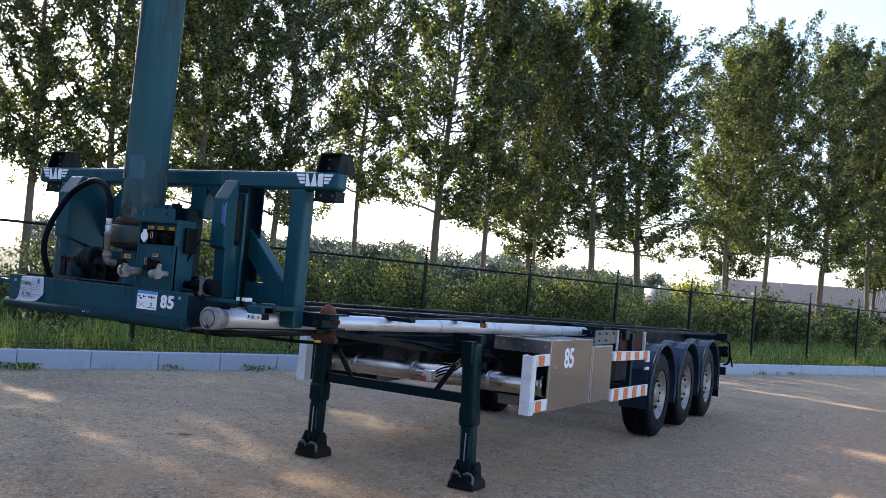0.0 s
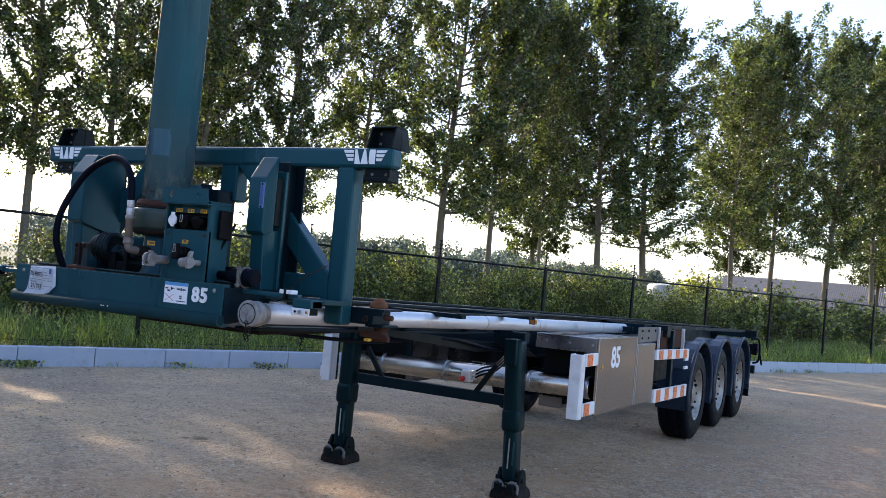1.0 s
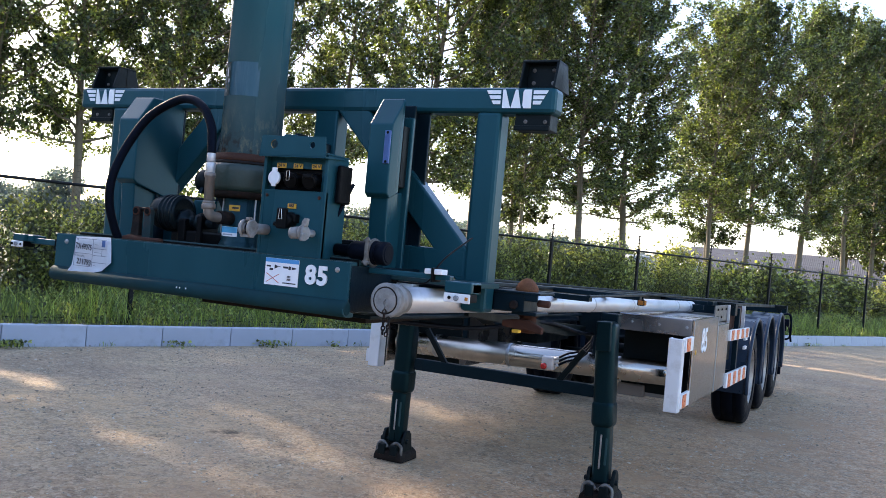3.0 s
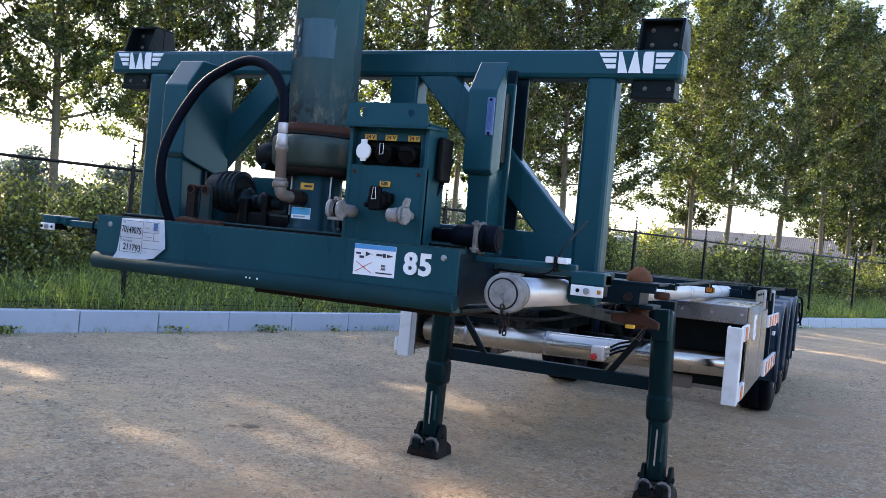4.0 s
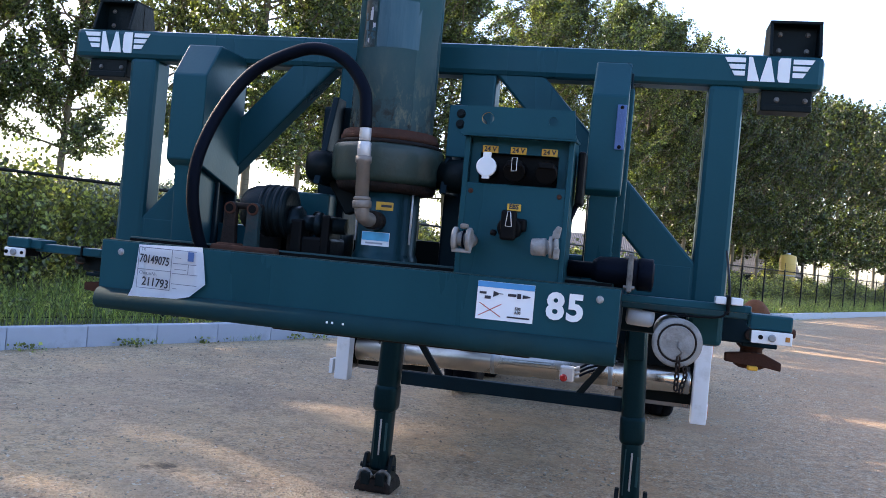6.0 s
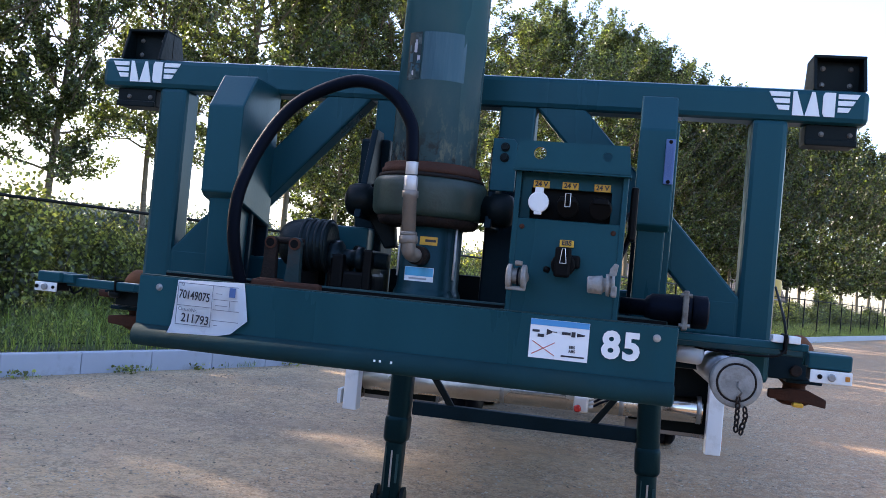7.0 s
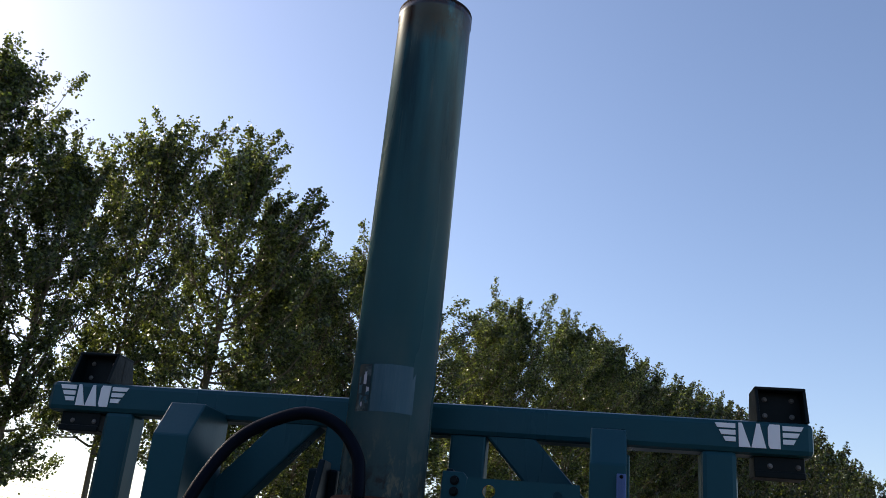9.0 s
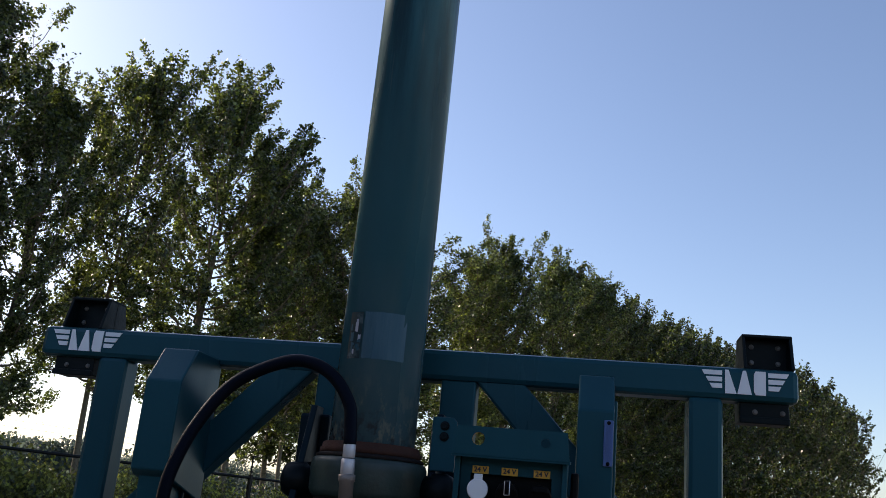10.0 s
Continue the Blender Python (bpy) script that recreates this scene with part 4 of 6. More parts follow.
def coupling_panel():
    x0, x1 = 0.285, 0.572
    p = part("coupling_panel", bx(x0, x1, 0.035, 0.05, 1.488, 1.755, 0.002), M["paint"], trailer, "petrol-blue coupling panel with sockets and air couplings")
    for xa in (x0, x1 - 0.014):
        part("side_wall", bx(xa, xa + 0.014, 0.032, 0.17, 1.488, 1.89, 0.002), M["paint"], p)
    part("recess_wall", bx(x0 + 0.014, x1 - 0.014, 0.088, 0.098, 1.742, 1.890, 0.002), M["paint"], p)
    part("recess_frame", join(bx(x0 + 0.014, x0 + 0.040, 0.058, 0.064, 1.757, 1.89, 0.001), bx(x1 - 0.040, x1 - 0.014, 0.058, 0.064, 1.757, 1.89, 0.001),
                              bx(x0 + 0.038, x1 - 0.038, 0.058, 0.064, 1.838, 1.89, 0.001)), M["paint"], p)
    part("recess_sill", bx(x0 + 0.014, x1 - 0.014, 0.051, 0.088, 1.742, 1.757, 0.002), M["paint"], p)
    part("panel_roof", bx(x0, x1, 0.02, 0.17, 1.8905, 1.8965, 0.001), M["paint"], p)
    # hood with two round holes
    hood = bmesh.new()
    z0, z1, yf = 1.878, 1.952, 0.010
    holes = ((0.345, 1.921, 0.016), (0.515, 1.921, 0.012))
    outer = [hood.verts.new((x, yf, z)) for x, z in ((x0 - 0.004, z0), (x1 + 0.004, z0), (x1 - 0.004, z1), (x0 + 0.004, z1))]
    edges = [hood.edges.new((outer[i], outer[(i + 1) % 4])) for i in range(4)]
    for hx, hz, hr in holes:
        ring = [hood.verts.new((hx + hr * math.cos(2 * math.pi * i / 18), yf, hz + hr * math.sin(2 * math.pi * i / 18))) for i in range(18)]
        edges += [hood.edges.new((ring[i], ring[(i + 1) % 18])) for i in range(18)]
    bmesh.ops.triangle_fill(hood, use_beauty=True, edges=edges)
    bmesh.ops.solidify(hood, geom=hood.faces[:], thickness=0.006)
    h = part("panel_hood", hood, M["paint"], p)
    part("hood_edge", prism([(0.004, 1.874), (0.004, 1.881), (0.14, 1.890), (0.14, 1.883)], "x", x0 - 0.006, x1 + 0.006, 0.001), M["paint"], p)
    for hx, hz, hr in holes[:1]:
        part("hole_rim", join(*[pipe([(hx + (hr + 0.001) * math.cos(a), yf - 0.001, hz + (hr + 0.001) * math.sin(a)) for a in [2 * math.pi * i / 20 for i in range(21)]], 0.0016, 6, 1)]), M["yellow"], h)
    # black sheet paints the hood's shade on the recess wall
    part("socket_recess", bx(x0 + 0.038, x1 - 0.038, 0.080, 0.0875, 1.758, 1.838, 0), M["recess"], p, "black sheet for the shade in the socket recess")
    for bxx in (x0 + 0.026, x1 - 0.028):
        bolt_head((bxx, 0.035, 1.733), 0.005, M["rust"], p)
    # sockets
    for i, sx in enumerate((0.35, 0.425, 0.507)):
        tag = part("voltage_tag", bx(sx - 0.021, sx + 0.021, 0.0545, 0.0578, 1.838, 1.857, 0.001), M["yellow"], p, "yellow tag")
        letters("tag_text", "24 V", 0.0175, (sx, 0.054, 1.8475), M["ink"], tag, thick=0.0003, bold=0.0005)
        s = part("socket", cyl((sx, 0.075, 1.797), (sx, 0.022, 1.797), 0.025, 24), M["plastic"], p, "black plug socket")
        if i == 0:
            part("white_cap", join(cyl((sx, 0.022, 1.797), (sx, 0.012, 1.797), 0.0265, 28), bx(sx - 0.011, sx + 0.011, 0.013, 0.02, 1.817, 1.835, 0.003), bx(sx - 0.01, sx + 0.01, 0.013, 0.02, 1.765, 1.777, 0.003)), M["white"], s, "white socket cap")
        else:
            part("socket_lid", join(cyl((sx, 0.022, 1.793), (sx, 0.008, 1.788), 0.029, 24), bx(sx - 0.02, sx + 0.02, -0.002, 0.012, 1.80, 1.815, 0.003)), M["recess"], s)
        if i == 1:
            part("spring_clip", pipe([(sx - 0.006, -0.005, 1.788), (sx - 0.006, -0.005, 1.822), (sx + 0.007, -0.005, 1.823), (sx + 0.007, -0.005, 1.789), (sx - 0.006, -0.005, 1.788)], 0.001, 6, 1), M["letter"], s)
    tag = part("system_tag", bx(0.412, 0.448, 0.0285, 0.0345, 1.688, 1.706, 0.001), M["yellow"], p, "yellow tag")
    letters("tag_text", "EBS", 0.0165, (0.43, 0.0275, 1.698), M["ink"], tag, thick=0.0003, bold=0.0005)
    e = part("brake_socket", join(cyl((0.428, 0.04, 1.645), (0.428, -0.02, 1.640), 0.030, 26), bx(0.407, 0.447, -0.03, -0.010, 1.61, 1.686, 0.006), bx(0.440, 0.468, 0.0, 0.036, 1.635, 1.668, 0.006)), M["recess"], p, "black brake plug socket")
    part("spring_clip", pipe([(0.421, -0.034, 1.645), (0.425, -0.034, 1.682), (0.432, -0.034, 1.682), (0.437, -0.034, 1.645), (0.421, -0.034, 1.645)], 0.001, 6, 1), M["letter"], e)
    part("socket_lever", cyl((0.395, 0.0, 1.625), (0.380, -0.005, 1.628), 0.008, 12), M["plastic"], e)
    # air couplings: one seen as two flanges, one as a stub with a clawed flange
    gx, gy, gz = 0.322, -0.075, 1.602
    g = part("air_coupling", join(cyl((gx, 0.035, gz), (gx, gy, gz), 0.020, 18), cyl((gx - 0.024, gy, gz), (gx - 0.011, gy, gz), 0.030, 22, 0.004), cyl((gx + 0.012, gy, gz), (gx + 0.024, gy, gz), 0.0305, 22, 0.003),
                                  cyl((gx - 0.014, gy, gz), (gx + 0.014, gy, gz), 0.016, 18), bx(gx - 0.024, gx + 0.024, gy - 0.012, gy + 0.012, gz - 0.034, gz - 0.024, 0.003)), M["grey_cap"], p, "grey cast air coupling")
    part("claw", bx(gx - 0.006, gx + 0.012, gy - 0.012, gy + 0.012, gz + 0.026, gz + 0.039, 0.004), M["pipe"], g)
    part("coupling_seal", cyl((gx + 0.002, gy, gz), (gx + 0.006, gy, gz), 0.024, 18), M["rubber"], g)
    gx, gy = 0.53, -0.05
    g = part("air_coupling", join(cyl((gx, 0.035, gz), (gx, gy, gz), 0.014, 18), lathe((gx - 0.036, gy, gz - 0.004), (gx + 0.030, gy, gz), [(0, 0.018), (0.04, 0.021), (0.55, 0.023), (0.56, 0.019), (0.66, 0.016), (0.68, 0.027), (0.8, 0.028), (0.82, 0.021), (0.88, 0.021), (0.9, 0.028), (1, 0.024)], 26)), M["grey_cap"], p, "grey cast air coupling")
    part("claw", prism([(gx + 0.014, 1.62), (gx + 0.032, 1.625), (gx + 0.036, 1.652), (gx + 0.026, 1.655), (gx + 0.016, 1.64)], "y", gy - 0.014, gy + 0.006, 0.002), M["grey_cap"], g)
    part("claw", bx(gx + 0.022, gx + 0.036, gy - 0.03, gy - 0.006, 1.572, 1.60, 0.004), M["grey_cap"], g)
    part("coupling_seal", cyl((gx - 0.0365, gy, gz - 0.004), (gx - 0.034, gy, gz - 0.004), 0.013, 16), M["rubber"], g)
    part("rear_valve", join(bx(0.58, 0.60, 0.08, 0.16, 1.72, 1.86, 0.006)), M["plastic"], p)
    part("air_hose", pipe([(0.53, 0.06, 1.60), (0.56, 0.12, 1.66), (0.585, 0.15, 1.74), (0.58, 0.2, 1.80)], 0.007, 8), M["rubber"], p)
    # big filler coupling at the side of the panel
    f = part("filter_housing", lathe((0.575, 0.13, 1.553), (0.80, 0.13, 1.553), [(0, 0.022), (0.28, 0.022), (0.3, 0.030), (0.36, 0.038), (0.6, 0.040), (0.7, 0.040), (0.72, 0.044), (0.78, 0.044), (0.8, 0.039), (0.96, 0.038), (1, 0.03)], 28), M["rubber"], trailer, "black cylindrical filter housing")
    part("clamp_flange", cyl((0.733, 0.13, 1.553), (0.743, 0.13, 1.553), 0.052, 24), M["galv"], f, "galvanised clamp")
    part("clamp_bar", bx(0.731, 0.746, 0.068, 0.082, 1.505, 1.606, 0.004), M["galv"], f)
    for zz in (1.517, 1.594):
        part("clamp_bolt", cyl((0.724, 0.074, zz), (0.753, 0.074, zz), 0.006, 6, 0.001), M["galv"], f)
    part("blue_band", cyl((0.757, 0.13, 1.553), (0.797, 0.13, 1.553), 0.043, 28), M["rubber"], f, "dark rubber band")


def chain(points, parent, material, link=0.012):
    for i in range(len(points) - 1):
        a, b = Vector(points[i]), Vector(points[i + 1])
        mid, w = (a + b) / 2, (b - a).normalized()
        u = w.orthogonal().normalized()
        if i % 2:
            u = w.cross(u)
        h = (b - a).length * 0.62
        loop = [mid + w * h * math.cos(t) + u * link * 0.5 * math.sin(t) for t in [2 * math.pi * k / 8 for k in range(9)]]
        part("chain_link", pipe(loop, 0.0026, 5, 1), material, parent)


def side_tube():
    x, z = 0.868, 1.388
    t = part("hose_tube", slope(cyl((x, 0.08, z), (x, 5.75, z), 0.048, 28)), M["alu"], trailer, "long grey aluminium hose storage tube")
    for yy in (2.45, 3.4, 4.97, 5.47):
        part("tube_band", slope(cyl((x, yy, z), (x, yy + 0.015, z), 0.0497, 28, 0.001)), M["steel"], t)
    cap = part("tube_cap", join(lathe((x, 0.12, z + 0.005), (x, 0.02, z + 0.006), [(0, 0.050), (0.35, 0.052), (0.4, 0.059), (0.6, 0.059), (0.64, 0.054), (0.92, 0.061), (1, 0.059)], 40),
                           lathe((x, 0.022, z + 0.006), (x, 0.012, z + 0.006), [(0, 0.061), (0.5, 0.0615), (0.8, 0.058), (1, 0.050)], 40)), M["grey_cap"], t, "round grey screw cap")
    part("cap_face", lathe((x, 0.014, z + 0.006), (x, 0.009, z + 0.006), [(0, 0.043), (0.7, 0.043), (1, 0.041)], 36), M["grey_cap"], cap)
    part("cap_groove", join(pipe([(x + 0.0455 * math.cos(a), 0.0125, z + 0.006 + 0.0455 * math.sin(a)) for a in [2 * math.pi * i / 32 for i in range(33)]], 0.0028, 6, 1)), M["rust_dark"], cap)
    part("cap_hook", pipe([(x + 0.004, 0.012, z + 0.01), (x + 0.002, -0.002, z - 0.002), (x + 0.012, -0.006, z - 0.014), (x + 0.004, 0.0, z - 0.026)], 0.0025, 8), M["galv"], cap)
    pts = [(x + 0.006, 0.002, z - 0.026 - 0.014 * i) for i in range(7)]
    chain(pts, cap, M["rust_dark"])
    pts = [(x + 0.022 + 0.004 * math.sin(i), 0.004, z - 0.05 - 0.013 * i) for i in range(6)]
    chain(pts, cap, M["rust_dark"])


def lamp_arms():
    # outer end, inner end and plate's inner end, then the heights of arm, bracket and plate, for each side
    for sx, end, inner, plate_in, arm_z, box_z, plate_z in ((-1, 1.128, 1.018, 1.057, (1.452, 1.478), (1.460, 1.491), (1.432, 1.459)),
                                                            (1, 1.148, 1.05, 1.05, (1.478, 1.498), (1.442, 1.481), (1.409, 1.441))):
        a = part("marker_arm", bx(*sorted((sx * 0.70, sx * 1.05)), 0.13, 0.165, *arm_z, 0.004), M["paint"], trailer)
        box = part("lamp_bracket", join(bx(*sorted((sx * (plate_in - 0.004), sx * end)), 0.10, 0.19, *box_z, 0.005), bx(*sorted((sx * inner, sx * end)), 0.115, 0.19, box_z[0], box_z[1] - 0.003, 0.004)), M["paint"], a)
        plate = part("lamp_plate", bx(*sorted((sx * plate_in, sx * end)), 0.092, 0.10, *plate_z, 0.003), M["white"], box, "white lamp plate")
        cz = sum(plate_z) / 2
        mid = sx * (plate_in + end) / 2
        part("lamp_housing", bx(*sorted((sx * (plate_in + 0.003), sx * (end - 0.003))), 0.1005, 0.165, plate_z[0] + 0.003, box_z[0] - 0.0005, 0.003), M["plastic"], box)
        part("marker_lens", cyl((mid, 0.093, cz), (mid, 0.083, cz), 0.0095, 18), M["lens"], plate)
        part("lamp_screw", cyl((mid - 0.027, 0.093, cz), (mid - 0.027, 0.088, cz), 0.006, 10), M["plastic"], plate)
        if sx < 0:
            part("lamp_screw", cyl((mid + 0.027, 0.093, cz), (mid + 0.027, 0.088, cz), 0.005, 10), M["plastic"], plate)
            part("arm_hanger", bx(-0.908, -0.72, 0.17, 0.20, 1.408, 1.452, 0.004), M["black_paint"], a)
            part("lock_knob", lathe((-0.918, 0.15, 1.442), (-0.88, 0.15, 1.442), [(0, 0.006), (0.2, 0.012), (0.7, 0.012), (1, 0.007)], 16), M["black_paint"], a)
            part("lamp_cable", pipe([(-1.05, 0.15, 1.45), (-1.03, 0.14, 1.432), (-1.01, 0.14, 1.44), (-0.995, 0.14, 1.455)], 0.003, 8), M["plastic"], a)
            part("cable_tie", bx(-0.89, -0.884, 0.126, 0.169, 1.448, 1.482, 0.001), M["plastic"], a)
        else:
            part("amber_reflector", bx(mid + 0.032, mid + 0.043, 0.088, 0.093, cz - 0.006, cz + 0.006, 0.002), M["amber"], plate, "amber reflector")
            part("reflector_block", join(bx(0.958, 0.985, 0.11, 0.16, 1.497, 1.516, 0.003), bx(0.996, 1.026, 0.11, 0.16, 1.497, 1.516, 0.003)), M["white"], a, "white plastic block")
            part("black_strap", join(bx(0.987, 0.994, 0.105, 0.175, 1.47, 1.520, 0.002), pipe([(0.99, 0.10, 1.48), (0.96, 0.1, 1.462), (0.85, 0.13, 1.458), (0.78, 0.2, 1.46)], 0.003, 8), pipe([(0.992, 0.11, 1.5), (0.995, 0.2, 1.56), (1.0, 0.4, 1.64)], 0.0034, 8)), M["plastic"], a)
    part("air_drum", lathe((0.735, 0.34, 1.435), (0.815, 0.34, 1.432), [(0, 0.018), (0.08, 0.028), (0.85, 0.029), (0.95, 0.024), (1, 0.010)], 24), M["white"], trailer, "short white air drum")
    part("side_step", bx(0.72, 1.08, 0.30, 0.52, 1.455, 1.475, 0.004), M["paint_worn"], trailer)


def twist_lock(y, sx, z, rusty):
    def w(pts):
        return [(sx * a, z + b) for a, b in pts]
    body = [bx(*sorted((sx * 1.02, sx * 1.225)), y - 0.09, y + 0.09, z - 0.014, z - 0.004, 0.004)]
    if rusty:
        body += [bx(*sorted((sx * 1.03, sx * 1.16)), y - 0.084, y - 0.072, z - 0.085, z - 0.012, 0.003), bx(*sorted((sx * 1.148, sx * 1.16)), y - 0.08, y + 0.08, z - 0.085, z - 0.012, 0.003),
                 bx(*sorted((sx * 1.16, sx * 1.215)), y - 0.088, y - 0.076, z - 0.040, z - 0.012, 0.003), bx(*sorted((sx * 1.10, sx * 1.205)), y - 0.06, y + 0.09, z - 0.098, z - 0.084, 0.004)]
    else:
        body += [prism(w([(1.05, -0.014), (1.21, -0.014), (1.20, -0.048), (1.155, -0.058), (1.14, -0.10), (1.09, -0.10), (1.075, -0.05)]), "y", y - 0.085, y - 0.066, 0.004),
                 prism(w([(1.195, -0.012), (1.21, -0.012), (1.21, -0.07), (1.195, -0.085)]), "y", y - 0.07, y + 0.07, 0.003)]
    lock = part("twist_lock", join(*body), M["chassis"] if rusty else M["black_paint"], trailer, "dark twist lock with rusty parts" if rusty else "black twist lock")
    if not rusty:
        return
    part("lock_cone", lathe((sx * 1.137, y, z - 0.012), (sx * 1.137, y, z + 0.048), [(0, 0.046), (0.35, 0.047), (0.62, 0.038), (0.9, 0.022), (1, 0.010)], 12), M["cone_rust"], lock, "orange-brown rusty locking cone")
    # bell-shaped nut with a two-winged turning bar below
    part("lock_nut", lathe((sx * 1.14, y + 0.03, z - 0.172), (sx * 1.14, y + 0.03, z - 0.095), [(0, 0.034), (0.12, 0.052), (0.3, 0.050), (0.5, 0.036), (0.8, 0.034), (1, 0.05)], 14), M["rust"], lock, "dark rusty nut")
    part("lock_handle", join(prism([(sx * 1.14 + a * 1.0, z + b) for a, b in ((-0.085, -0.125), (-0.03, -0.118), (0.03, -0.118), (0.085, -0.142), (0.085, -0.168), (0.02, -0.158), (-0.02, -0.158), (-0.085, -0.152))], "y", y - 0.035, y - 0.01, 0.004),
                             cyl((sx * 1.205, y - 0.05, z - 0.045), (sx * 1.255, y - 0.05, z - 0.045), 0.014, 12)), M["rust"], lock)
    part("lock_bolt", cyl((sx * 1.12, y - 0.086, z - 0.058), (sx * 1.12, y - 0.098, z - 0.058), 0.018, 12), M["rust_dark"], lock)
    if sx > 0:
        part("yellow_catch", bx(*sorted((sx * 1.12, sx * 1.15)), y - 0.09, y - 0.06, z - 0.168, z - 0.155, 0.003), M["yellow"], lock)


def chassis():
    for sx in (-1, 1):
        x = sx * 0.50
        deep = [(0.45, 1.46), (12.1, 1.46), (12.1, 1.16), (4.3, 1.10), (3.6, 1.29), (0.45, 1.31)]
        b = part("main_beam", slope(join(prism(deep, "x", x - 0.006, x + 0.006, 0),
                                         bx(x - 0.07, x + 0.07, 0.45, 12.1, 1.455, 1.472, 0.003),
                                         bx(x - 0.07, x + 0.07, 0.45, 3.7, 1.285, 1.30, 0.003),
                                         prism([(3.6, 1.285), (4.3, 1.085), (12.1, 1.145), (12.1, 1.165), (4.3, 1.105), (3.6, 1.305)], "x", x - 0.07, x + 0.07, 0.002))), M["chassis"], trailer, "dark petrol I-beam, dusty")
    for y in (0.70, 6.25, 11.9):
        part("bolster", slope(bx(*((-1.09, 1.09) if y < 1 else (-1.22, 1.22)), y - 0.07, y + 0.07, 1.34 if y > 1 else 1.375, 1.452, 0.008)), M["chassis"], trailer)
        for sx in (-1, 1):
            twist_lock(y, sx, 1.465 + S(y), y < 1)
    for y in (1.5, 2.4, 3.3, 4.3, 5.2, 7.1, 8.4, 9.8, 11.0):
        part("cross_member", slope(bx(-0.49, 0.49, y - 0.05, y + 0.05, 1.31, 1.43, 0.004)), M["chassis"], trailer)
    for y in (2.0, 2.9, 4.8, 5.6, 6.7, 7.3):
        for sx in (-1, 1):
            part("outrigger", slope(prism([(sx * 0.51, 1.30), (sx * 0.51, 1.42), (sx * (0.78 if y < 5.5 else 1.02), 1.42), (sx * (0.78 if y < 5.5 else 1.02), 1.38)], "y", y - 0.02, y + 0.02, 0.003)), M["chassis"], trailer)
    # side rail along the load bed, right and left
    for sx in (-1, 1):
        part("side_rail", slope(bx(*sorted((sx * 1.0, sx * 1.05)), 5.9, 11.9, 1.42, 1.458, 0.004)), M["chassis"], trailer)
    part("king_pin_plate", bx(-0.45, 0.45, 0.62, 2.0, 1.25, 1.27, 0.004), M["rust_dark"], trailer)
    # air line slung under the neck
    part("air_line", pipe([(0.3, 0.8, 1.26), (0.5, 1.6, 1.20), (0.62, 2.4, 1.22), (0.66, 3.2, 1.12), (0.6, 4.0, 1.1)], 0.012, 8), M["rubber"], trailer)
    for sx in (-1, 1):
        rail = part("neck_side_rail", join(bx(*sorted((sx * 1.11, sx * 1.13)), 1.62, 2.84, 1.424, 1.436, 0.002), bx(*sorted((sx * 0.57, sx * 1.10)), 1.70, 1.76, 1.40, 1.428, 0.003),
                                           bx(*sorted((sx * 0.57, sx * 1.12)), 2.70, 2.76, 1.40, 1.428, 0.003)), M["chassis"], trailer)
        lamp = part("marker_lamp", bx(*sorted((sx * 1.09, sx * 1.132)), 2.765, 2.80, 1.366, 1.404, 0.006), M["plastic"], rail, "black side marker lamp with amber lens")
        part("amber_lens", join(bx(*sorted((sx * 1.132, sx * 1.142)), 2.768, 2.797, 1.370, 1.400, 0.004), bx(*sorted((sx * 1.098, sx * 1.130)), 2.757, 2.766, 1.372, 1.398, 0.003)), M["amber"], lamp, "amber lens")
        part("lamp_bracket", bx(*sorted((sx * 1.10, sx * 1.125)), 2.78, 2.792, 1.40, 1.43, 0.002), M["chassis"], lamp)
    part("fork_pocket", slope(prism([(1.3, 1.30), (2.9, 1.16), (3.3, 1.16), (3.3, 1.22), (1.3, 1.33)], "x", 0.60, 0.625, 0.003)), M["black_paint"], trailer)


